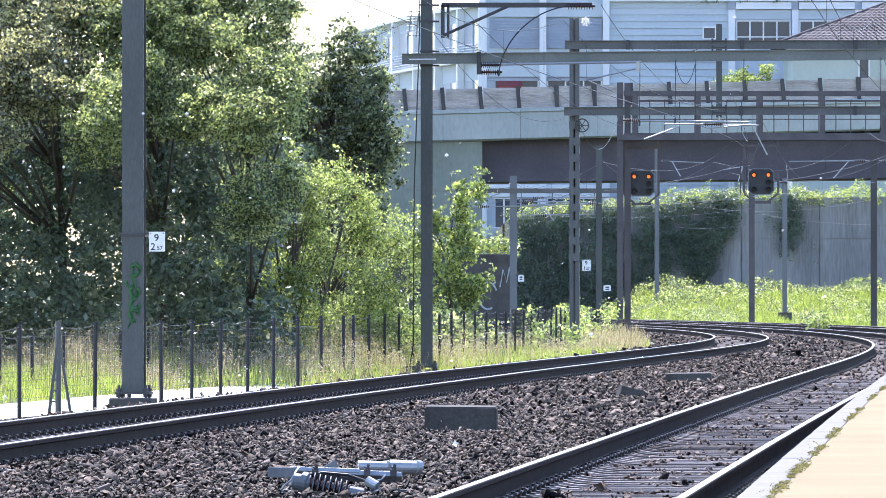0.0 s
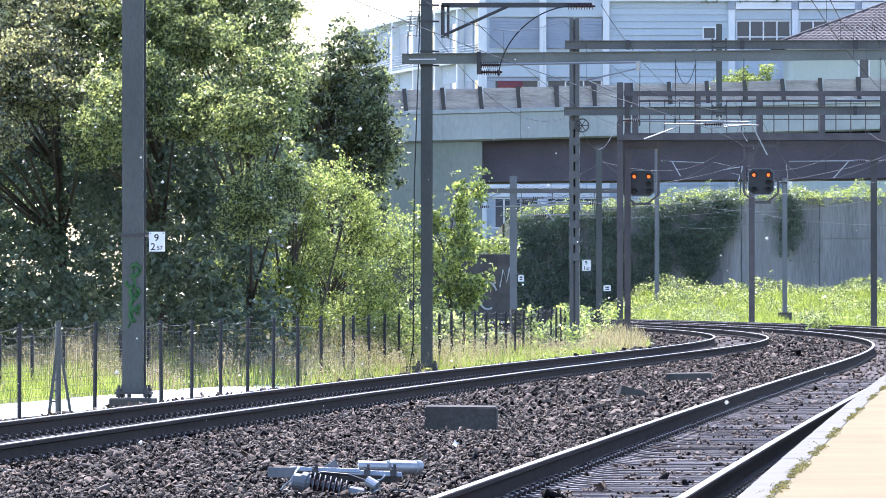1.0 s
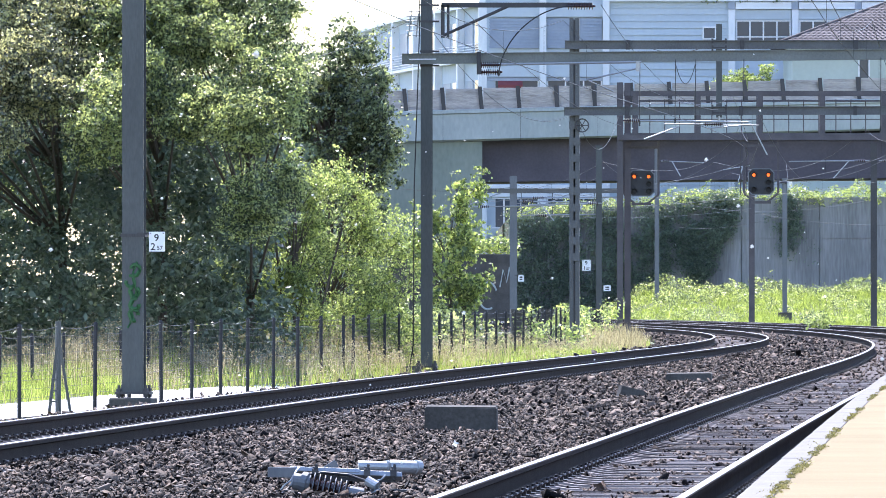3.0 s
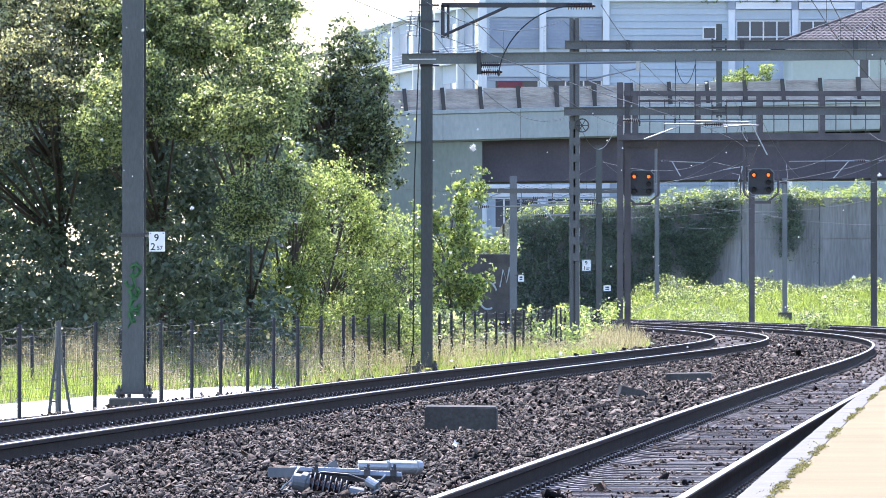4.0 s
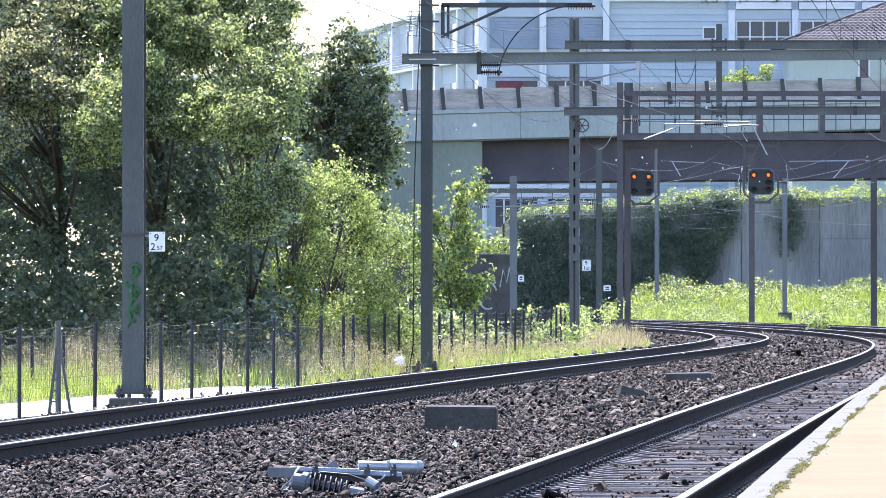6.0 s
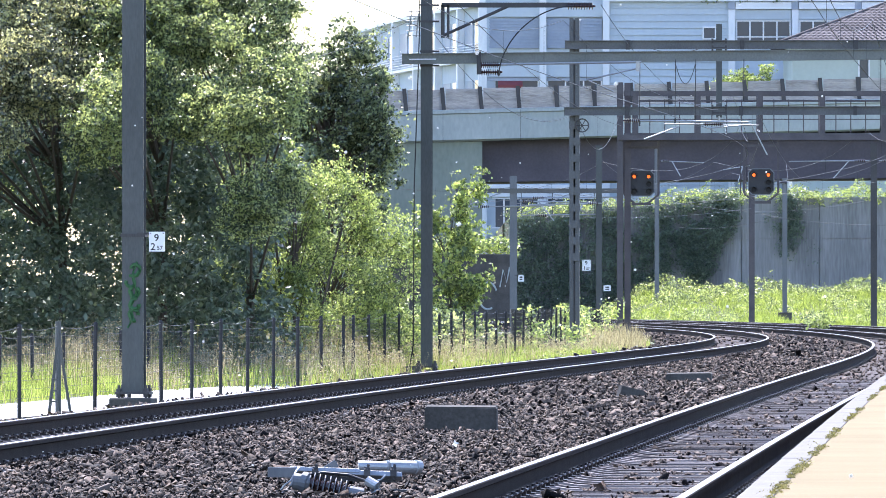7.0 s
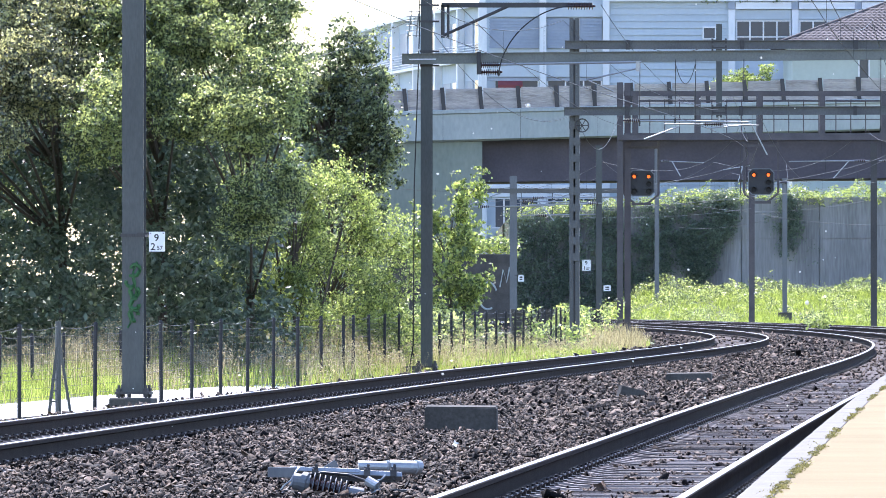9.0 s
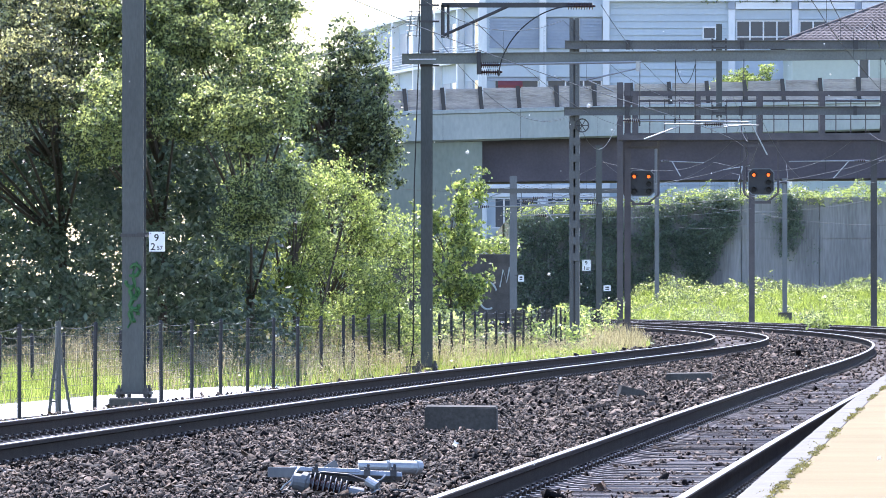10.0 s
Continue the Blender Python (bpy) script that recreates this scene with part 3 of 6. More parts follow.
    build_tree("slender sapling with large bright green leaves", "sapling", (0.18, 196.6, -0.30),
               [(0.82, 196.6, 3.65, 0.16, 0.29, 0.44), (0.37, 196.6, 3.36, 0.20, 0.35, 0.47), (0.53, 196.6, 2.54, 0.42, 0.47, 0.53), (-0.12, 196.6, 3.00, 0.23, 0.35, 0.53), (-0.41, 196.6, 2.36, 0.29, 0.35, 1.05),
                (0.12, 196.6, 1.78, 0.53, 0.58, 0.70), (0.58, 196.6, 1.37, 0.42, 0.58, 0.58), (0.47, 196.6, 0.67, 0.53, 0.58, 0.53), (-0.23, 196.6, 0.84, 0.53, 0.58, 0.82)], LEAF_LIGHT, 640, 16, 0.13, 0.046, 6, 0.030, 60, 0.02)
    rng = np.random.default_rng(21)
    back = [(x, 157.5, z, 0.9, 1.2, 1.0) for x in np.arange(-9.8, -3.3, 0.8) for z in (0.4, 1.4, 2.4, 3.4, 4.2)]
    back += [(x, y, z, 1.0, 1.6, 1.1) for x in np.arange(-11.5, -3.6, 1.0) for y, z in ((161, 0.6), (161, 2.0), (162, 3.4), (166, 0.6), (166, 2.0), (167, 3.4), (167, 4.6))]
    # Ivy leaf is used to darken these bushes: shade put into the leaf.
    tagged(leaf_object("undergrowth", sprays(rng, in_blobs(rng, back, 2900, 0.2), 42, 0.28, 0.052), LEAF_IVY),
           "undergrowth of bushes below the trees, shade put into a dull leaf", "bushes", kind="stuff")
    # Crowns above about 7 m are unseen, added to shade the wood below.
    crown = [(x, y, z, 0.8, 1.3, 0.8) for x in np.arange(-10.4, -3.8, 0.8) for y, z in ((163, 3.4), (163, 4.4), (162, 5.4), (161, 6.4), (160, 7.4), (158.5, 8.4), (157.2, 7.2), (159.5, 9.4), (160, 10.5), (161, 11.6))]
    tagged(leaf_object("tree_belt", sprays(rng, in_blobs(rng, crown, 2700, 0.2), 36, 0.26, 0.042), LEAF_MID),
           "belt of leafy trees behind the first row, with unseen shading crowns", "trees", kind="stuff")
    fill = [(x, 168, z, 0.7, 1.0, 0.8) for x in (-4.4, -3.8, -3.2, -2.6, -2.0) for z in (0.4, 1.3, 2.2)]
    tagged(leaf_object("shrubs", sprays(rng, in_blobs(rng, fill, 500, 0.3), 34, 0.18, 0.045), LEAF_MID),
           "green shrubs behind the young tree", "bushes", kind="stuff")
    low = [(x, 186 + 7 * (x + 1), 0.25, 0.6, 2.5, 0.75) for x in np.arange(-2.4, 0.9, 0.45)]
    tagged(leaf_object("shrubs", sprays(rng, in_blobs(rng, low, 300, 0.3), 34, 0.16, 0.05), LEAF_MID),
           "low green shrubs behind the fence", "bushes", kind="stuff")


def blades(rng, x, y, z, h, w, lean=0.25):
    """Bent grass blades as two narrow quads each."""
    n = len(x)
    base = np.stack([x, y, z], 1)
    az = rng.uniform(0, 2 * math.pi, n)
    side = np.stack([np.cos(az), np.sin(az) * 0.3, 0 * az], 1) * (w / 2)[:, None]
    tip = base + np.stack([rng.normal(0, lean, n) * h, rng.normal(0, lean, n) * h, h], 1)
    mid = base * 0.5 + tip * 0.5 + np.array([0, 0, 1.0]) * (0.06 * h)[:, None]
    v = np.stack([base - side, base + side, mid + side * 0.8, mid - side * 0.8, mid - side * 0.8, mid + side * 0.8, tip + side * 0.15, tip - side * 0.15], 1)
    return v.reshape(-1, 3)


def build_grass():
    rng = np.random.default_rng(31)
    # meadow between the fences and below the trees, and the verge beside the track
    n = 85000
    y = rng.uniform(96, 262, n)
    off = rng.uniform(-9.0, -2.6, n)
    grid = np.linspace(90, 270, 181)
    x = np.interp(y, grid, [beside(TRACK_B, b, 0) for b in grid]) + off
    rel = x - np.interp(y, grid, [fence_line(b) for b in grid])
    on_path = (rel < 0.25) & (rel > -2.1 + 0.3 * np.sin(y * 0.9)) & (y < 145 + rng.uniform(-3, 3, n))
    bare = (rel > 0.2) & (y < 139)
    keep = ~on_path & ~bare & (np.abs(x / y) < 0.054)
    x, y, rel = x[keep], y[keep], rel[keep]
    far = np.clip((y - 139) / 25, 0, 1)
    lump = 0.75 + 0.55 * np.array([noise.noise((a * 0.8, b * 0.12, 1)) for a, b in zip(x, y)])
    lump += 0.45 * np.array([noise.noise((a * 3.1, b * 0.35, 8)) for a, b in zip(x, y)])
    lump = np.maximum(lump, 0.3)
    tall = (0.25 + 0.25 * rng.random(len(x)) + np.where(rel < -3.2, 0.22, 0.0) + far * np.where(rel < 0.3, 0.30, 0.16)) * lump
    tall *= np.interp(y, (165, 190, 225), (1.0, 0.62, 0.5))
    dry = rng.random(len(x)) < np.interp(y, (138, 140, 168, 195), (0.05, 0.34, 0.36, 0.14)) * (1 + np.array([1.6 * noise.noise((a * 1.6, b * 0.2, 12)) for a, b in zip(x, y)]))
    weed = np.stack([x, y, np.full(len(x), -0.33) + tall * 0.35], 1)[(rng.random(len(x)) < 0.012) & (y > 140)]
    tagged(leaf_object("meadow_weeds", sprays(rng, weed, 16, 0.10, 0.03, flat=1.0), LEAF_MID), "leafy weeds among the tall meadow grass", "weeds", kind="stuff")
    z = np.full(len(x), -0.33)
    v = blades(rng, x[~dry], y[~dry], z[~dry], tall[~dry] * 0.8, np.full((~dry).sum(), 0.012))
    tagged(leaf_object("meadow_grass", v, GRASS), "tall sunlit green grass on the verge", "grass", kind="stuff")
    v = blades(rng, x[dry], y[dry], z[dry], tall[dry] * 1.3, np.full(dry.sum(), 0.008), 0.16)
    heads = np.stack([x[dry], y[dry], z[dry] + tall[dry] * 1.25], 1)
    plume = rng.random(len(heads)) < 0.5
    v = np.concatenate([v, leaf_cloud(rng, heads[~plume], 3, 0.03, 0.016, flat=2.0, long=3.0), leaf_cloud(rng, heads[plume], 7, 0.028, 0.018, flat=2.6, long=2.6)])
    tagged(leaf_object("dry_grass", v, STRAW), "dry straw-coloured seed grass on the verge", "grass", kind="stuff")
    for x0, y0, top in ((2.05, 206, 0.95), (2.3, 208, 0.5), (4.75, 250, 1.0), (4.5, 248, 0.7), (3.3, 219, 0.4)):
        pts = np.stack([rng.normal(x0, 0.14, 40), rng.normal(y0, 0.3, 40), rng.uniform(-0.3, top, 40)], 1)
        tagged(leaf_object("vine", leaf_cloud(rng, pts, 9, 0.09, 0.045), LEAF_LIGHT), "leafy green vine climbing the fence", "vine")
    y = rng.uniform(226, 262, 420)
    x = np.array([fence_line(b) for b in y]) + rng.normal(0, 0.22, 420)
    z = rng.uniform(-0.25, 0.75, 420) + 0.35 * np.array([noise.noise((b * 0.3, 5, 0)) for b in y])
    tagged(leaf_object("fence_hedge", sprays(rng, np.stack([x, y, z], 1)[z < 0.95], 34, 0.15, 0.036), LEAF_LIGHT), "bright green creepers overgrowing the far fence", "hedge", kind="stuff")
    # pale tall grass at the foot of the dark twin mast
    n = 1500
    x, y = rng.uniform(3.2, 5.3, n), rng.uniform(225, 260, n)
    v = blades(rng, x, y, np.full(n, -0.33), rng.uniform(0.35, 0.75, n), np.full(n, 0.016), 0.2)
    tagged(leaf_object("dry_grass", v, STRAW), "pale tall dry grass beside a dark mast", "grass", kind="stuff")


def build_bank():
    """Sunlit weeds on the bank below the retaining wall, ivy on the wall and shrubs on its top."""
    rng = np.random.default_rng(41)

    def on_bank(n, y0):
        x, y = rng.uniform(7.4, 25, n), rng.uniform(y0, 438.5, n)
        keep = (y > y0 + 16 - 0.35 * (x - 10)) & (x > 8.3 + 0.6 * np.sin(y * 0.5))
        return x[keep], y[keep]
    gx, gy = on_bank(46000, 386)
    gz = np.array([ground_z(a, b) for a, b in zip(gx, gy)])
    up = np.array([0.22 + 0.30 * noise.noise((a * 0.5, b * 0.1, 2)) + 0.18 * noise.noise((a * 1.9, b * 0.4, 6)) for a, b in zip(gx, gy)])
    v = blades(rng, gx, gy, gz - 0.05, np.maximum(0.08, up) * rng.uniform(0.6, 1.4, len(gx)), np.full(len(gx), 0.03), 0.4)
    tagged(leaf_object("bank_grass", v, GRASS), "bright sunlit grass on the bank below the wall", "grass", kind="stuff")
    # hummocks of weeds, thicker and higher towards the wall
    x, y = on_bank(5200, 390)
    field = np.array([noise.noise((a * 0.55, b * 0.13, 2)) + 0.6 * noise.noise((a * 1.5, b * 0.4, 6)) for a, b in zip(x, y)])
    rise = np.clip((y - 420) / 16, 0, 1)
    keep = field + 0.45 * rise + rng.normal(0, 0.12, len(x)) > 0.12
    x, y, field, rise = x[keep], y[keep], field[keep], rise[keep]
    z = np.array([ground_z(a, b) for a, b in zip(x, y)]) + rng.random(len(x)) * np.clip(0.15 + 0.5 * field + 0.55 * rise * (0.6 + np.sin(x * 1.3) * 0.5), 0.05, 1.0)
    pts = np.stack([x, y, z], 1)
    bright = rng.random(len(pts)) < 0.6 - 0.25 * rise
    tagged(leaf_object("bank_weeds", sprays(rng, pts[bright], 26, 0.17, 0.042, long=2.0), LEAF_LIGHT), "sunlit bright green weeds in hummocks on the bank", "weeds", kind="stuff")
    tagged(leaf_object("bank_weeds", sprays(rng, pts[~bright], 26, 0.18, 0.045), LEAF_MID), "darker leafy weeds among the bank grass", "weeds", kind="stuff")
    # ivy hanging on the wall
    n = 2300
    x = np.concatenate([rng.uniform(3.3, 14.7, n), rng.normal(17.4, 0.33, 130)])
    edge = np.array([noise.noise((a * 0.9, 0, 4)) + 0.5 * noise.noise((a * 2.6, 0, 9)) for a in x])
    reach = np.interp(x, [3.4, 9.5, 13.0, 14.7], [5.9, 5.6, 4.6, 1.4]) * (1 + 0.22 * edge)
    reach[n:] = rng.uniform(1.4, 3.6, 130)
    top = np.interp(x, [3.4, 14, 30], [5.05, 5.95, 6.15])
    z = top + 0.2 - rng.random(len(x)) ** 0.85 * reach
    y = 439.75 - np.abs(rng.normal(0, 0.16, len(x)))
    hang = np.stack([x, y, z], 1)
    hang = hang[[noise.noise((a * 0.9, c * 0.3, 7)) + 0.5 * noise.noise((a * 3, c * 0.9, 2)) > -0.42 for a, b, c in hang]]
    tagged(leaf_object("ivy", sprays(rng, hang, 38, 0.23, 0.047, flat=1.2, upper=0.6), LEAF_IVY), "dark green ivy hanging over the retaining wall", "ivy", kind="stuff")
    x = np.concatenate([rng.uniform(3.3, 15, 420), rng.uniform(15, 27, 420)])
    top = np.interp(x, [3.4, 14, 30], [5.05, 5.95, 6.15])
    swell = np.array([noise.noise((a * 0.55, 2, 1)) + 0.5 * noise.noise((a * 1.7, 6, 1)) for a in x])
    z = top + rng.uniform(-0.35, 0.25, len(x)) + np.clip(0.25 + 0.8 * swell, -0.1, 0.9) * rng.random(len(x))
    y = 440.2 + rng.uniform(-0.75, 2.5, len(x))
    tagged(leaf_object("wall_shrubs", sprays(rng, np.stack([x, y, z], 1), 36, 0.22, 0.042), LEAF_LIGHT), "sunlit shrubs along the top of the wall", "shrubs", kind="stuff")
    # the weed on the ballast
    weed = thing("weed", (13.1, 305, -0.19), "small leafy green weed growing in the ballast", "weed")
    pts = rng.normal(0, 1, (60, 3)) * np.array([0.20, 0.16, 0.15]) + np.array([0, 0, 0.34])
    pts[:, 2] = np.maximum(0.04, pts[:, 2])
    leaf_object("foliage", leaf_cloud(rng, pts, 8, 0.06, 0.045), LEAF_LIGHT, weed)


# ---------------- fences and path ----------------
def fence_post(parent, at, height, mesh):
    ob = new("post", mesh)
    ob.parent = parent
    ob.matrix_basis = pose(*at, random.uniform(-0.6, 0.6), random.uniform(-0.7, 0.7), random.uniform(0, 90))


def post_mesh(height, r):
    bm = bmesh.new()
    rod(bm, (0, 0, -0.1), (0, 0, height - 0.03), r, 10)
    rod(bm, (0, 0, height - 0.03), (0, 0, height), r * 1.15, 10, r * 0.6)
    bmesh.ops.recalc_face_normals(bm, faces=bm.faces[:])
    me = bpy.data.meshes.new("post")
    bm.to_mesh(me)
    me.materials.append(FENCE)
    return me


def build_fence(label, start, end, pitch, curve, height, z0, mesh_wires, brace_at=()):
    fence = thing("wire_fence", (0, 0, 0), label, "fence", "fences beside the path")
    pm = post_mesh(height, 0.027)
    ys = np.arange(start, end, pitch)
    pts = [Vector((curve(y), y, z0)) for y in ys]
    for p in pts:
        fence_post(fence, p, height, pm)
    for k, (a, b) in enumerate(zip(pts, pts[1:])):
        bm = bmesh.new()
        sag = 0.035 + 0.02 * random.random()
        rows = [height - 0.04] + list(np.linspace(height - 0.16, 0.10, 9 if mesh_wires else 5))
        for i, zz in enumerate(rows):
            sg = sag if i == 0 else 0.012 * random.random()
            line = [a.lerp(b, t) + Vector((0, 0, zz - sg * 4 * t * (1 - t) + 0.006 * noise.noise((k, t * 9, i)))) for t in np.linspace(0, 1, 6)]
            bent(bm, line, 0.0042 if i == 0 else 0.0024, 3)
        if mesh_wires:
            for t in np.arange(0.02, 1, 0.05):
                p = a.lerp(b, t)
                rod(bm, p + Vector((0, 0, 0.10)), p + Vector((0.004 * random.uniform(-1, 1), 0, height - 0.16)), 0.0015, 3)
        tagged(part("wire_mesh", bm, FENCE, fence), kind="stuff")
    for y in brace_at:
        p = Vector((curve(y), y, z0))
        bm = bmesh.new()
        rod(bm, p + Vector((0, -0.02, -0.1)), p + Vector((0, -0.02, height + 0.02)), 0.038, 10)
        box(bm, -0.02, 0.02, -0.015, 0.015, 0, 0.86, Matrix.Translation(p + Vector((-0.10, -0.4, -0.02))) @ Euler((0, radians(7), 0)).to_matrix().to_4x4())
        box(bm, -0.018, 0.018, -0.015, 0.015, 0, 0.86, Matrix.Translation(p + Vector((0.14, 0.4, -0.02))) @ Euler((0, radians(-9), 0)).to_matrix().to_4x4())
        for zz in (0.12, 0.26, 0.40, 0.54):
            box(bm, p.x - 0.085 + zz * 0.11, p.x + 0.01, p.y - 0.41, p.y - 0.38, p.z + zz, p.z + zz + 0.02)
        part("brace", bm, MAST, fence, "braced corner post with struts")


def fence_line(y):
    if y > 150:
        return beside(TRACK_B, y, -3.2 - (y - 150) * 0.015)
    return -5.285 + (y - 109.0) * 0.0905


def build_fences():
    build_fence("grey steel post and wire mesh fence beside the track", 94.7, 262, 3.6, fence_line, 1.14, -0.28, True, (112.7,))
    build_fence("low steel post and wire fence behind the path", 121, 215, 3.6, lambda y: fence_line(y) - 3.45, 0.90, -0.28, False)
    ys = np.arange(88, 151, 2.0)
    verts, faces = [], []
    for j, y in enumerate(ys):
        w = 1.0 - max(0, (y - 138) / 12.2) ** 2
        mid = fence_line(y) - 1.25
        for u in (-0.95, -0.35, 0.45, 1.15):
            verts.append((mid + u * w, y, -0.32 + 0.008 * noise.noise((u, y * 0.3, 0))))
    for j in range(len(ys) - 1):
        for i in range(3):
            faces.append((j * 4 + i, j * 4 + i + 1, j * 4 + i + 5, j * 4 + i + 4))
    path = raw("path", verts, faces, PATH)
    tagged(path, "pale sunlit concrete footpath between two fences", "path", kind="structure")


# ---------------- overhead line masts ----------------
def h_profile(bm, w, d, z0, z1, tf=0.018, tw=0.012):
    """An upright H section: flanges towards -Y and +Y."""
    a, b, t, f = w / 2, d / 2, tw / 2, d / 2 - tf
    prism(bm, [(-a, -b), (a, -b), (a, -f), (t, -f), (t, f), (a, f), (a, b), (-a, b), (-a, f), (-t, f), (-t, -f), (-a, -f)], z0, z1)


def mast_foot(mast, w, z, wide=0.46):
    bm = bmesh.new()
    box(bm, -wide / 2 * 1.25, wide / 2 * 1.15, -0.4, 0.4, z - 0.5, z - 0.05)
    part("foundation", bm, CONCRETE, mast, "weathered concrete foundation block", bevel=0.015)
    bm = bmesh.new()
    box(bm, -wide / 2, wide / 2, -wide / 2, wide / 2, z, z + 0.03)
    part("base_plate", bm, MAST_DARK, mast)
    for sx in (-1, 1):
        for sy in (-1, 1):
            bm = bmesh.new()
            x, y = sx * (wide / 2 - 0.05), sy * (wide / 2 - 0.05)
            rod(bm, (x, y, z - 0.05), (x, y, z + 0.12), 0.018, 8)
            rod(bm, (x, y, z + 0.03), (x, y, z + 0.075), 0.036, 6)
            rod(bm, (x, y, z - 0.04), (x, y, z), 0.036, 6)
            part("anchor_bolt", bm, MAST_DARK, mast)


def text(parent, words, size, at, name="numeral"):
    cu = bpy.data.curves.new(name, "FONT")
    cu.body, cu.size, cu.extrude, cu.align_x, cu.offset = words, size, 0.001, "CENTER", size * 0.012
    ob = new(name, cu)
    dg = bpy.context.evaluated_depsgraph_get()
    me = bpy.data.meshes.new_from_object(ob.evaluated_get(dg))
    bpy.data.objects.remove(ob)
    me.materials.clear()
    me.materials.append(INK)
    ob = new(name, me)
    ob.parent = parent
    ob.matrix_basis = pose(*at, 90, 0, 0)
    return ob


def distance_sign(at, w, h, top, big, small, arm=0.0):
    """A white plate with a kilometre number; rests against its mast by a bracket."""
    sign = thing("distance_sign", at, "white enamel kilometre plate with black numerals on a mast", "sign", "distance signs")
    bm = bmesh.new()
    box(bm, -w / 2, w / 2, -0.006, 0.006, -h / 2, h / 2)
    part("plate", bm, SIGN, sign)
    bm = bmesh.new()
    box(bm, -w / 2 - arm, w / 2, 0.006, 0.022, h / 2 - 0.035, h / 2 - 0.01)
    part("bracket", bm, MAST_DARK, sign)
    for x in (-w * 0.4, w * 0.4):
        bm = bmesh.new()
        rod(bm, (x, -0.012, h * 0.42), (x, -0.004, h * 0.42), 0.009, 8)
        part("bolt", bm, MAST_DARK, sign)
    if top:
        text(sign, top, h * 0.50, (-w * 0.03, -0.0075, h * 0.03))
        text(sign, big, h * 0.50, (-w * 0.25 if small else 0, -0.0075, -h * 0.42))
        if small:
            text(sign, small, h * 0.30, (w * 0.17, -0.0075, -h * 0.42))
    else:
        for k in (0.15, -0.2):
            bm = bmesh.new()
            box(bm, -w * 0.25, w * 0.25, -0.009, -0.006, h * (k - 0.1), h * (k + 0.1))
            part("bar", bm, INK, sign)
    return sign


def insulator(bm, a, b, sheds, r, core=0.02):
    """A turned rod with sheds, in one piece."""
    a, b = Vector(a), Vector(b)
    turn = (b - a).to_track_quat("Z", "Y").to_matrix()
    rings, length = [], (b - a).length
    steps = [(0, core)]
    for k in range(sheds):
        t = length * (0.06 + 0.88 * (k + 0.5) / sheds)
        w = length * 0.88 / sheds
        steps += [(t - 0.32 * w, core), (t - 0.18 * w, r), (t + 0.02 * w, r * 0.96), (t + 0.3 * w, core)]
    steps.append((length, core))
    for t, q in steps:
        rings.append([bm.verts.new(a + turn @ Vector((q * math.cos(u), q * math.sin(u), t))) for u in np.linspace(0, 2 * math.pi, 12, False)])
    for p, q in zip(rings, rings[1:]):
        for i in range(12):
            bm.faces.new((p[i], p[(i + 1) % 12], q[(i + 1) % 12], q[i]))
    bm.faces.new(rings[0][::-1])
    bm.faces.new(rings[-1])


def build_mast_near():
    mast = thing("catenary_mast", (-4.105, 116.4, 0), "grey painted steel H-section mast on a bolted foot", "mast", "overhead line masts", turn=-5)
    bm = bmesh.new()
    h_profile(bm, 0.285, 0.30, -0.08, 9.0)
    part("column", bm, MAST, mast)
    mast_foot(mast, 0.3, -0.10)
    bm = bmesh.new()
    for z in (2.02, 2.0):
        box(bm, -0.165, 0.165, -0.168, -0.151, z - 0.012, z + 0.012)
    box(bm, 0.149, 0.165, -0.15, 0.16, 1.99, 2.03)
    part("clamp_band", bm, MAST_DARK, mast)
    bm = bmesh.new()
    rng = random.Random(5)
    for k in range(5):
        z, c = 0.95 + k * 0.15, rng.uniform(-0.03, 0.04)
        bent(bm, [(c + (0.055 + 0.012 * math.sin(3 * t)) * math.cos(t + k), -0.151, z + 0.075 * math.sin(t + k)) for t in np.linspace(0, 5.2, 14)], rng.uniform(0.020, 0.032), 5)
    bent(bm, [(-0.07, -0.151, 0.78), (0.01, -0.151, 0.92), (-0.04, -0.151, 1.1), (0.05, -0.151, 1.25), (0.0, -0.151, 1.5), (0.06, -0.151, 1.66)], 0.014, 5)
    part("graffiti", bm, GRAFFITI, mast, "green sprayed scrawl")
    distance_sign((-3.795, 116.23, 1.925), 0.212, 0.262, "9", "2", "57", 0.16)


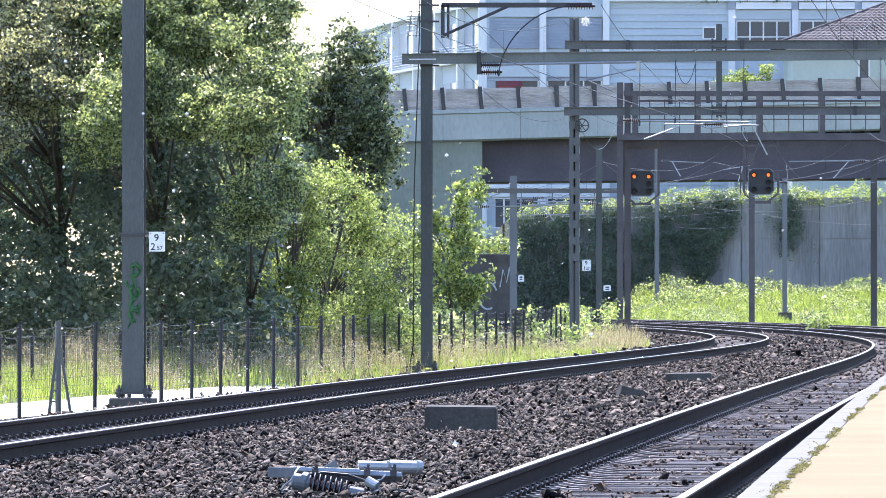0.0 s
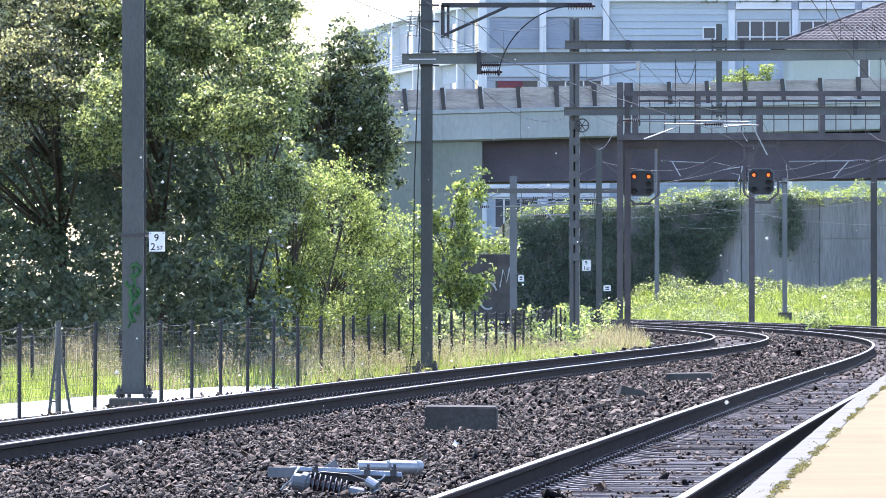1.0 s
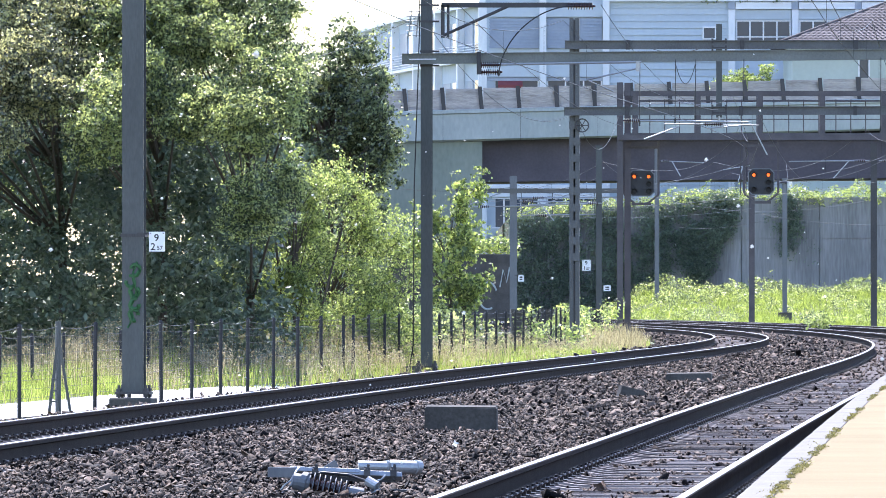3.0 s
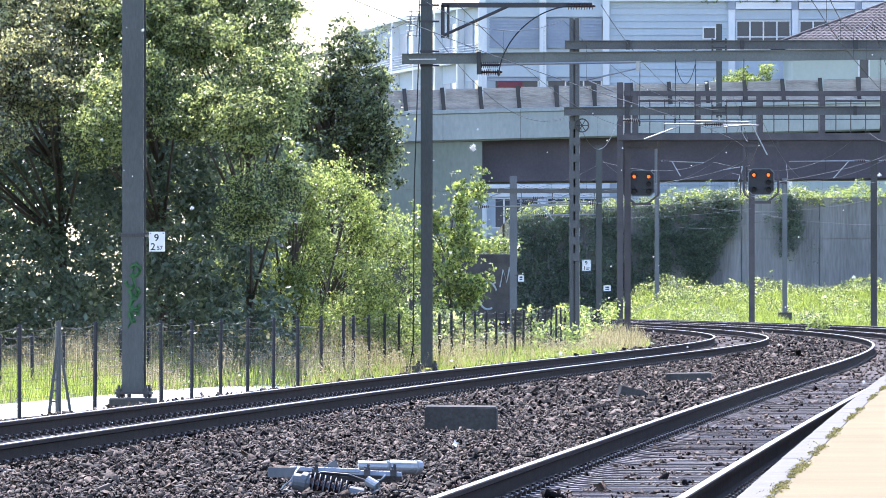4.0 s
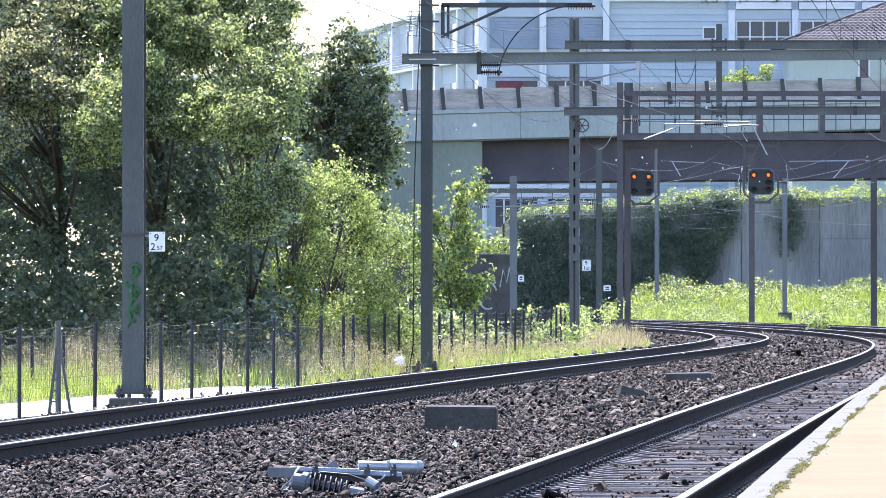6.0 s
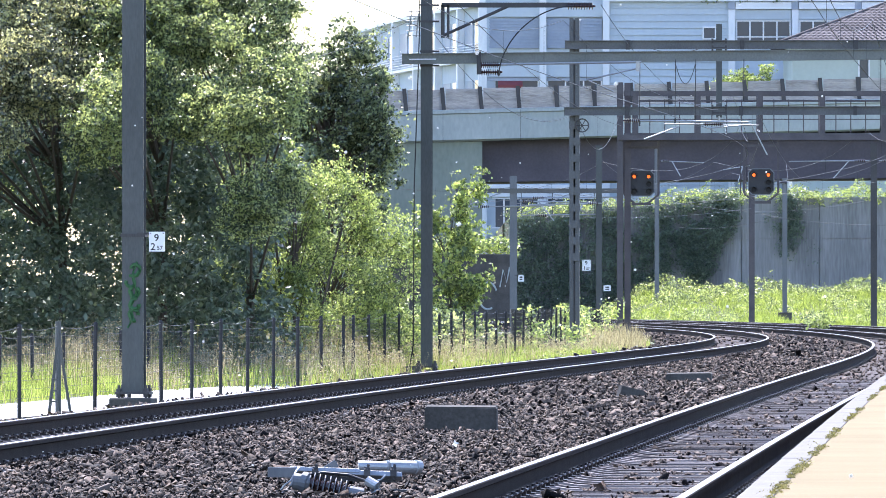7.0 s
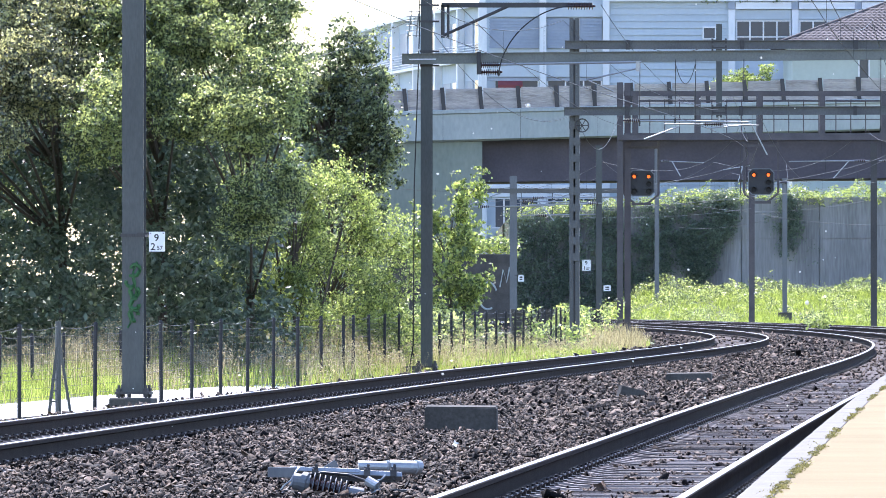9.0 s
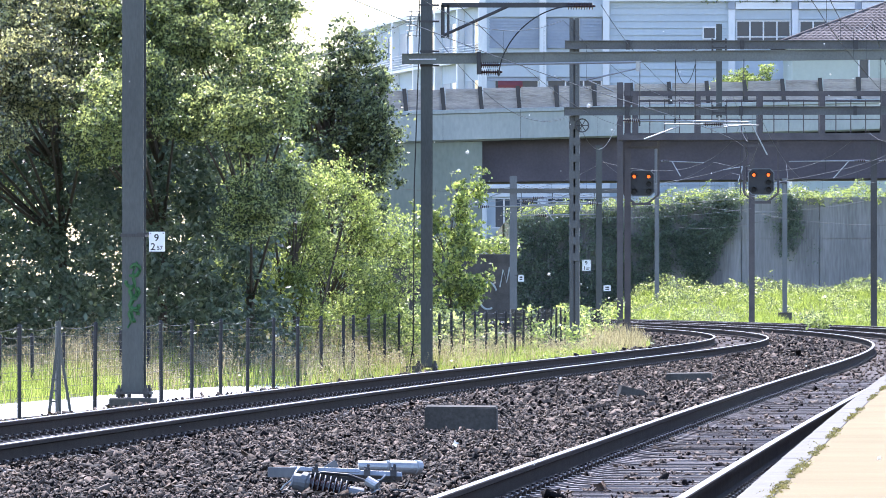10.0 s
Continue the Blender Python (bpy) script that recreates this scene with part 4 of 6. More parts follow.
def build_portal_front():
    p = thing("portal_mast", (-0.30, 161, 0), "grey steel mast carrying a long cross beam", "mast", "overhead line masts", turn=-4)
    bm = bmesh.new()
    h_profile(bm, 0.205, 0.22, -0.12, 8.6)
    part("column", bm, MAST, p)
    mast_foot(p, 0.21, -0.13, 0.40)
    for z in (5.42, 5.68, 6.23, 6.53):
        bm = bmesh.new()
        box(bm, -0.115, 0.115, -0.125, -0.111, z - 0.02, z + 0.02)
        rod(bm, (0.10, -0.118, z), (0.24, -0.118, z), 0.018, 8)
        part("clamp_band", bm, MAST_DARK, p)
    bm = bmesh.new()
    bent(bm, [(-0.13, -0.14, 8.5), (-0.125, -0.14, 6.0), (-0.15, -0.14, 5.2), (-0.22, -0.13, 3.2), (-0.24, -0.1, 0.3), (-0.3, -0.1, -0.1)], 0.011, 6)
    part("earth_cable", bm, CABLE, p, "black cable running down the mast")
    # ladder cage left of the mast head
    for x in (-0.2, -0.34):
        bm = bmesh.new()
        rod(bm, (x, 0.05, 5.95), (x + 0.06, 0.05, 6.45), 0.012, 6)
        part("ladder_rail", bm, GALVA, p)
    for z in np.linspace(5.98, 6.42, 6):
        bm = bmesh.new()
        rod(bm, (-0.38, 0.05, z), (-0.10, 0.05, z), 0.009, 5)
        part("ladder_rung", bm, GALVA, p)
    beam = thing("portal_beam", (0, 160.85, 5.545), "long weathered grey steel cross beam over the tracks", "beam", "portal beams")
    beam.matrix_basis = Matrix.Translation((0, 160.83, 5.545)) @ Euler((0, radians(-0.45), radians(-4))).to_matrix().to_4x4()
    bm = bmesh.new()
    box(bm, -0.75, 17.5, -0.06, 0.0, -0.095, 0.095)
    box(bm, -0.75, 17.5, -0.10, 0.0, 0.083, 0.098)
    box(bm, -0.75, 17.5, -0.10, 0.0, -0.098, -0.083)
    part("channel", bm, BEAM, beam)
    bm = bmesh.new()
    box(bm, -0.62, -0.12, -0.112, -0.1, -0.02, 0.0)
    part("bolt_strip", bm, SIGN, beam, "pale bolted strip")
    bm = bmesh.new()
    box(bm, 0.63, 0.71, -0.16, -0.10, -0.30, 0.12)
    part("bracket", bm, MAST_DARK, beam)
    for z, x1 in ((-0.10, 1.06), (-0.23, 1.10)):
        bm = bmesh.new()
        insulator(bm, (0.68, -0.13, z - 0.03), (x1, -0.13, z - 0.03), 9, 0.062)
        part("insulator", bm, INSULATOR, beam, "ribbed brown insulator")
    bm = bmesh.new()
    rod(bm, (1.06, -0.13, -0.12), (3.65, -0.13, -0.10), 0.022, 8)
    box(bm, 3.55, 3.62, -0.16, -0.1, -0.27, -0.08)
    part("registration_tube", bm, GALVA, beam)
    bm = bmesh.new()
    rod(bm, (2.65, -0.15, -0.42), (3.55, -0.13, -0.22), 0.018, 6)
    rod(bm, (2.65, -0.15, -0.42), (3.1, 0.6, -0.62), 0.012, 6)
    part("steady_arm", bm, GALVA, beam)
    rp = thing("portal_mast", (17.3, 159.7, 0), "grey steel mast carrying a long cross beam", "mast", "overhead line masts", turn=-4)
    bm = bmesh.new()
    h_profile(bm, 0.205, 0.22, -0.3, 8.6)
    part("column", bm, MAST, rp)
    # upper bracket arm
    arm = thing("bracket_arm", (-0.30, 160.86, 6.53), "dark steel bracket arm with brown insulators", "bracket")
    bm = bmesh.new()
    box(bm, 0.27, 3.05, -0.03, 0.03, -0.045, 0.045)
    box(bm, 0.26, 0.33, -0.03, 0.03, -0.60, 0.0)
    box(bm, 0.37, 0.42, -0.03, 0.03, -0.60, 0.0)
    rod(bm, (0.28, 0, -0.57), (1.5, 0, -0.02), 0.032, 6)
    part("frame", bm, MAST_DARK, arm)
    bm = bmesh.new()
    insulator(bm, (2.55, -0.05, -0.02), (3.1, -0.05, -0.02), 10, 0.07)
    part("insulator", bm, INSULATOR, arm, "ribbed brown insulator")
    bm = bmesh.new()
    bent(bm, [(1.32 + 1.38 * (1 - math.cos(t)) ** 0.9, -0.40, -1.32 + 1.29 * math.sin(t)) for t in np.linspace(0, math.pi / 2, 20)], 0.013, 6)
    part("jumper_cable", bm, CABLE, arm, "black looping jumper cable")


def build_portal_middle():
    m = thing("lattice_mast", (3.35, 223, 0), "dark steel twin-channel mast with batten plates", "mast", "overhead line masts", turn=-3)
    for x in (-0.095, 0.095):
        bm = bmesh.new()
        box(bm, x - 0.03, x + 0.03 , -0.13, 0.13, -0.2, 8.23)
        inner = -1 if x > 0 else 1
        box(bm, min(x + inner * 0.031, x + inner * 0.072), max(x + inner * 0.031, x + inner * 0.072), -0.128, -0.116, -0.2, 8.23)
        part("channel", bm, BEAM_DARK, m)
    for z in np.arange(2.05, 5.6, 0.42):
        for y in (-0.145, 0.132):
            bm = bmesh.new()
            box(bm, -0.135, 0.135, y, y + 0.013, z, z + 0.2)
            part("batten_plate", bm, BEAM_DARK, m)
    # Middle plate is an added dark backing that makes the batten gaps dark.
    for z0, z1, y0 in ((-0.2, 1.95, -0.1), (1.96, 5.59, 0.06), (5.6, 8.2, -0.1)):
        bm = bmesh.new()
        box(bm, -0.055, 0.055, y0, 0.1, z0, z1)
        part("web_and_backing_plate", bm, MAST_DARK, m)
    mast_foot(m, 0.3, -0.20, 0.5)
    bm = bmesh.new()
    rim = [(0.20 + 0.165 * math.cos(t), -0.2, 5.5 + 0.165 * math.sin(t)) for t in np.linspace(0, 2 * math.pi, 25)]
    bent(bm, rim, 0.018, 6)
    for t in np.linspace(0, 2 * math.pi, 6, False):
        rod(bm, (0.20, -0.2, 5.5), rim[int(round(t / 2 / math.pi * 24))], 0.012, 5)
    rod(bm, (0.20, -0.23, 5.5), (0.20, 0.0, 5.5), 0.03, 8)
    part("tension_wheel", bm, MAST_DARK, m, "spoked tensioning wheel")
    distance_sign((3.65, 222.85, 1.945), 0.216, 0.275, "9", "1", "57", 0.18)
    for z, x0, h, nm in ((5.86, -0.27, 0.215, "lower"), (7.55, -0.25, 0.22, "upper")):
        b = thing("portal_beam", (3.35, 222.8, z), "long dark steel cross beam over the tracks", "beam", "portal beams", turn=-2)
        b.matrix_basis = Matrix.Translation((3.35, 222.8, z)) @ Euler((0, radians(-0.1 if nm == "lower" else 0.0), radians(-2))).to_matrix().to_4x4()
        bm = bmesh.new()
        box(bm, x0, 14.5, -0.05, 0.0, -h / 2, h / 2)
        box(bm, x0, 14.5, -0.11, 0.0, h / 2 - 0.015, h / 2)
        box(bm, x0, 14.5, -0.11, 0.0, -h / 2, -h / 2 + 0.015)
        part("channel", bm, BEAM_DARK, b)
        for x in np.arange(x0 + 1.6, 14.0, 2.9):
            bm = bmesh.new()
            box(bm, x - 0.05, x + 0.05, -0.125, -0.05, -h / 2 - 0.012, h / 2 + 0.012)
            part("splice_plate", bm, MAST_DARK, b)
    hp = thing("hanging_post", (7.02, 222.7, 5.7), "grey steel drop post between two cross beams", "post")
    bm = bmesh.new()
    box(bm, -0.075, 0.075, -0.06, 0.06, 0.0, 2.38)
    part("tube", bm, MAST, hp)
    for z in (0.10, 0.24, 1.75, 1.93):
        bm = bmesh.new()
        box(bm, -0.19, 0.19, -0.09, 0.02, z, z + 0.04)
        part("clamp", bm, MAST_DARK, hp)
        for x in (-0.17, 0.17):
            bm = bmesh.new()
            box(bm, x - 0.025, x + 0.025, -0.1, 0.05, z - 0.05, z + 0.08)
            part("clamp_bolt", bm, MAST_DARK, hp)
    r = thing("registration_arm", (7.02, 222.6, 5.6), "galvanised registration tubes with insulators", "bracket")
    for a, b, q in (((-2.25, 0, 0.02), (0.75, 0, -0.02), 0.025), ((-1.4, 0.05, -0.06), (1.0, 0.05, -0.10), 0.017), ((-0.25, 0, -0.17), (0.8, 0, -0.08), 0.017),
                    ((0.83, 0, -0.10), (1.22, 0, -0.85), 0.017), ((-1.9, 0, -0.45), (-1.0, 0, -0.12), 0.017), ((0, 0.06, -0.15), (0, 0.06, 0.14), 0.03)):
        bm = bmesh.new()
        rod(bm, a, b, q, 8)
        part("tube", bm, GALVA, r)
    bm = bmesh.new()
    insulator(bm, (-2.45, 0, 0.02), (-2.0, 0, 0.02), 8, 0.06)
    insulator(bm, (-0.4, 0.05, -0.07), (0.1, 0.05, -0.07), 8, 0.055)
    part("insulator", bm, INSULATOR, r, "ribbed brown insulator")
    rp = thing("portal_mast", (17.6, 222.4, 0), "grey steel mast carrying a cross beam", "mast", "overhead line masts")
    bm = bmesh.new()
    h_profile(bm, 0.24, 0.24, -0.3, 8.4)
    part("column", bm, MAST, rp)


def build_signal(at):
    """A four-lamp distant signal: chamfered black panel with a white rim, two amber lamps lit."""
    sg = thing("railway_signal", at, "black chamfered signal head with two lit amber lamps", "signal", "signals on the gantry")

    def octagon(w, c):
        return [(-w + c, -w), (w - c, -w), (w, -w + c), (w, w - c), (w - c, w), (-w + c, w), (-w, w - c), (-w, -w + c)]
    bm = bmesh.new()
    for y0, y1, w, c in ((0.0, 0.05, 0.40, 0.12),):
        lo = [bm.verts.new((x, y0, z)) for x, z in octagon(w, c)]
        hi = [bm.verts.new((x, y1, z)) for x, z in octagon(w, c)]
        bm.faces.new(lo)
        bm.faces.new(hi[::-1])
        for i in range(8):
            bm.faces.new((lo[i], lo[(i + 1) % 8], hi[(i + 1) % 8], hi[i]))
    part("panel", bm, BLACK_PANEL, sg)
    bm = bmesh.new()
    o, q = octagon(0.40, 0.12), octagon(0.372, 0.112)
    for i in range(8):
        j = (i + 1) % 8
        vs = [bm.verts.new((p[0], y, p[1])) for p in (o[i], o[j], q[j], q[i]) for y in (-0.012, 0.0)]
        bm.faces.new((vs[0], vs[2], vs[4], vs[6]))
        bm.faces.new((vs[1], vs[3], vs[5], vs[7]))
        bm.faces.new((vs[0], vs[2], vs[3], vs[1]))
        bm.faces.new((vs[4], vs[6], vs[7], vs[5]))
    part("rim", bm, GALVA_MAST, sg, "pale grey rim")
    for x, z, on in ((-0.22, 0.20, True), (0.22, 0.20, True), (-0.22, -0.25, False), (0.22, -0.25, False), (0.22, -0.03, False)):
        bm = bmesh.new()
        rod(bm, (x, -0.03, z), (x, 0.0, z), 0.05 if on else 0.078, 18)
        lens = part("lens", bm, LAMP_ON if on else LENS_OFF, sg, "glowing amber lamp" if on else "dark unlit lamp")
        bm = bmesh.new()
        for t in np.linspace(0, math.pi, 9)[:-1]:
            t2 = t + math.pi / 8
            r = 0.095
            vs = [bm.verts.new((x + r * math.cos(u), y, z + r * math.sin(u))) for u in (t, t2) for y in (-0.001, -0.17)]
            bm.faces.new((vs[0], vs[1], vs[3], vs[2]))
        part("hood", bm, BLACK_PANEL, lens)
    bm = bmesh.new()
    for x in (-0.52, 0.52):
        box(bm, x - 0.035, x + 0.035, 0.06, 0.13, -0.35, 1.30)
        rod(bm, (x, 0.09, -0.35), (x * 0.35, 0.09, -0.62), 0.035, 6)
    box(bm, -0.3, 0.3, 0.045, 0.145, -0.665, -0.585)
    box(bm, -0.54, 0.54, 0.066, 0.124, 1.05, 1.12)
    for x in (-0.62, -0.45):
        box(bm, x - 0.015, x + 0.015, 0.2, 0.23, -0.4, 1.15)
    part("hanger_frame", bm, RUST_HAZED, sg, "brown steel hanger frame")
    bm = bmesh.new()
    box(bm, -0.3, 0.3, 0.05, 0.25, -0.3, 0.3)
    part("housing", bm, BLACK_PANEL, sg)
    return sg


def build_gantry():
    g = thing("signal_gantry", (5.47, 265, 0), "brown steel lattice signal gantry with walkway", "gantry")
    for x in (-0.12, 0.12):
        bm = bmesh.new()
        h_profile(bm, 0.185, 0.20, -0.25, 7.6)
        col = part("column", bm, RUST_HAZED, g)
        col.matrix_basis = pose(x, 0.25 * (1 if x > 0 else -1), 0)
    bm = bmesh.new()
    box(bm, 0.0, 16, -0.45, -0.37, 7.20, 7.34)
    box(bm, 0.0, 16, 0.37, 0.45, 7.20, 7.34)
    part("top_chord", bm, RUST_HAZED, g)
    bm = bmesh.new()
    box(bm, -0.2, 16, -0.45, -0.37, 5.85, 6.02)
    box(bm, -0.2, 16, 0.37, 0.45, 5.85, 6.02)
    part("bottom_chord", bm, RUST_HAZED, g)
    for k in range(8):
        x = 0.35 + k * 1.88
        for y in (-0.42, 0.42):
            bm = bmesh.new()
            box(bm, x - 0.085, x + 0.085, y - 0.04, y + 0.04, 6.02, 7.2)
            part("upright", bm, RUST_HAZED, g)
        if k < 7:
            bm = bmesh.new()
            for u in (0.45, 0.9, 1.35):
                rod(bm, (x + u, 0.42, 6.05), (x + u, 0.42, 7.1), 0.018, 5)
            rod(bm, (x + 0.1, 0.42, 7.05), (x + 1.8, 0.42, 7.05), 0.02, 6)
            rod(bm, (x + 0.1, 0.42, 6.5), (x + 1.8, 0.42, 6.5), 0.016, 6)
            rod(bm, (x + 0.1, -0.42, 7.05), (x + 1.8, -0.42, 7.05), 0.02, 6)
            part("railing", bm, RUST_HAZED, g)
    bm = bmesh.new()
    box(bm, 0, 16, -0.37, 0.37, 6.02, 6.07)
    part("walkway", bm, RUST_HAZED, g, "grating walkway")
    bm = bmesh.new()
    h_profile(bm, 0.2, 0.2, -0.25, 7.3)
    part("column", bm, RUST_HAZED, g).matrix_basis = pose(15.8, 0, 0)
    build_signal((6.01, 265.30, 4.56))
    build_signal((9.61, 264.55, 4.60))
    # line-side cabinet at the foot of the gantry mast
    cab = thing("trackside_cabinet", (5.75, 262, -0.2), "dark grey trackside junction box", "cabinet")
    bm = bmesh.new()
    box(bm, -0.14, 0.14, -0.12, 0.12, 0.0, 0.36)
    box(bm, -0.16, 0.16, -0.14, 0.14, 0.36, 0.40)
    part("body", bm, MAST_DARK, cab)


def plain_mast(at, w, top, mat, label, foot=False, tubes=()):
    m = thing("catenary_mast", at, label, "mast", "overhead line masts")
    bm = bmesh.new()
    h_profile(bm, w, w, -0.1, top - at[2])
    part("column", bm, mat, m)
    if foot:
        bm = bmesh.new()
        box(bm, -0.32, 0.32, -0.3, 0.3, -0.5, 0.42)
        part("foundation", bm, CONCRETE, m, "pale concrete foot", bevel=0.03)
    for k, (z, x0, x1, zz) in enumerate(tubes):
        bm = bmesh.new()
        rod(bm, (x0, -w, z), (x1, -w, zz), 0.03, 6)
        rod(bm, (x0 + (x1 - x0) * 0.25, -w, z), (x0 + (x1 - x0) * 0.45, -w - 0.2, z - 0.75), 0.025, 6)
        part("bracket_tube", bm, GALVA, m)
        bm = bmesh.new()
        insulator(bm, (x0 + (x1 - x0) * 0.04, -w, z), (x0 + (x1 - x0) * 0.2, -w, z), 6, 0.07)
        part("insulator", bm, INSULATOR, m)
    return m


def build_far_masts():
    plain_mast((14.1, 400, -0.2), 0.26, 7.6, RUST_HAZED, "dark brown far catenary mast", tubes=((7.25, -0.1, -1.3, 7.05),))
    plain_mast((18.2, 370, -0.2), 0.26, 7.55, MAST_DARK, "dark steel catenary mast with brackets", tubes=((7.02, -0.2, -3.6, 6.98), (7.02, 0.2, 3.0, 7.05)))
    plain_mast((10.5, 430, 0.0), 0.22, 8.4, GALVA_MAST, "slim grey catenary mast by the bank", True, tubes=((7.7, 0.2, 2.3, 7.62),))
    plain_mast((16.0, 410, -0.1), 0.22, 6.6, GALVA_MAST, "slim grey mast on a concrete foot", True, tubes=((6.5, 0.2, -2.0, 6.3),))
    plain_mast((2.7, 336, -0.2), 0.28, 5.72, GALVA_MAST, "grey steel mast with a kilometre plate", tubes=((4.95, 0.2, 3.2, 4.9),))
    plain_mast((5.34, 300, -0.2), 0.20, 6.28, MAST, "slim grey mast with a kilometre plate", tubes=((4.5, 0.1, -2.4, 4.45),))
    distance_sign((2.99, 335.7, 1.80), 0.215, 0.26, "", "", "", 0.14)
    distance_sign((5.62, 299.8, 1.40), 0.25, 0.20, "", "", "", 0.16)


def build_far_cross_arm():
    """Cross arm on the far mast: a dark beam with pale tubes and insulators below it."""
    arm = thing("cross_arm", (2.7, 336, 5.15), "dark steel cross arm with pale tubes under the bridge", "bracket")
    bm = bmesh.new()
    box(bm, -2.2, 4.9, -0.22, -0.145, -0.09, 0.09)
    box(bm, -2.2, 4.9, -0.26, -0.22, 0.07, 0.09)
    part("beam", bm, BEAM_DARK, arm)
    for z, x0, x1 in ((-0.28, 0.2, 4.6), (-0.62, -1.9, 1.6), (-0.95, 0.3, 3.2)):
        bm = bmesh.new()
        rod(bm, (x0, -0.2, z), (x1, -0.2, z + 0.05), 0.028, 6)
        part("tube", bm, GALVA, arm, "pale galvanised tube")
        bm = bmesh.new()
        insulator(bm, (x0 + 0.5, -0.2, z + 0.005), (x0 + 1.0, -0.2, z + 0.012), 6, 0.065)
        part("insulator", bm, INSULATOR, arm)
    for x in (-1.8, 0.3, 1.5, 3.1, 4.5):
        bm = bmesh.new()
        rod(bm, (x, -0.2, -0.95 if x < 3.2 else -0.3), (x, -0.2, 0.0), 0.016, 5)
        part("hanger", bm, MAST_DARK, arm)
    for a, b in (((0.3, -0.2, -0.9), (2.2, -0.2, -0.1)), ((-1.9, -0.2, -0.6), (-0.4, -0.2, -0.05))):
        bm = bmesh.new()
        rod(bm, a, b, 0.022, 6)
        part("strut", bm, GALVA, arm)


def catenary(name, track, off, z, knots, sag_y, label, carrier=1.1):
    """A contact wire and the carrying wire above it, with droppers, along a track between supports."""
    w = thing(name, (0, 0, 0), label, "overhead wire", "overhead wires")
    for kind in ("contact_wire", "carrying_wire"):
        bm = bmesh.new()
        line = []
        for a, b in zip(knots, knots[1:]):
            for t in np.linspace(0, 1, 9)[:-1]:
                y = a + (b - a) * t
                zig = off + 0.2 * math.cos((y - knots[0]) / 30.0)
                zz = z if kind == "contact_wire" else z + 0.35 + (carrier - 0.35) * (2 * t - 1) ** 2
                line.append((beside(track, y, zig), y, zz))
        bent(bm, line, 0.007 if kind == "contact_wire" else 0.006, 4)
        part(kind, bm, WIRE, w)
    bm = bmesh.new()
    for a, b in zip(knots, knots[1:]):
        for t in (0.1, 0.3, 0.5, 0.7, 0.9):
            y = a + (b - a) * t
            x = beside(track, y, off + 0.2 * math.cos((y - knots[0]) / 30.0))
            rod(bm, (x, y, z), (x, y, z + 0.35 + (carrier - 0.35) * (2 * t - 1) ** 2), 0.004, 3)
    tagged(part("dropper_wire", bm, WIRE, w), kind="stuff")


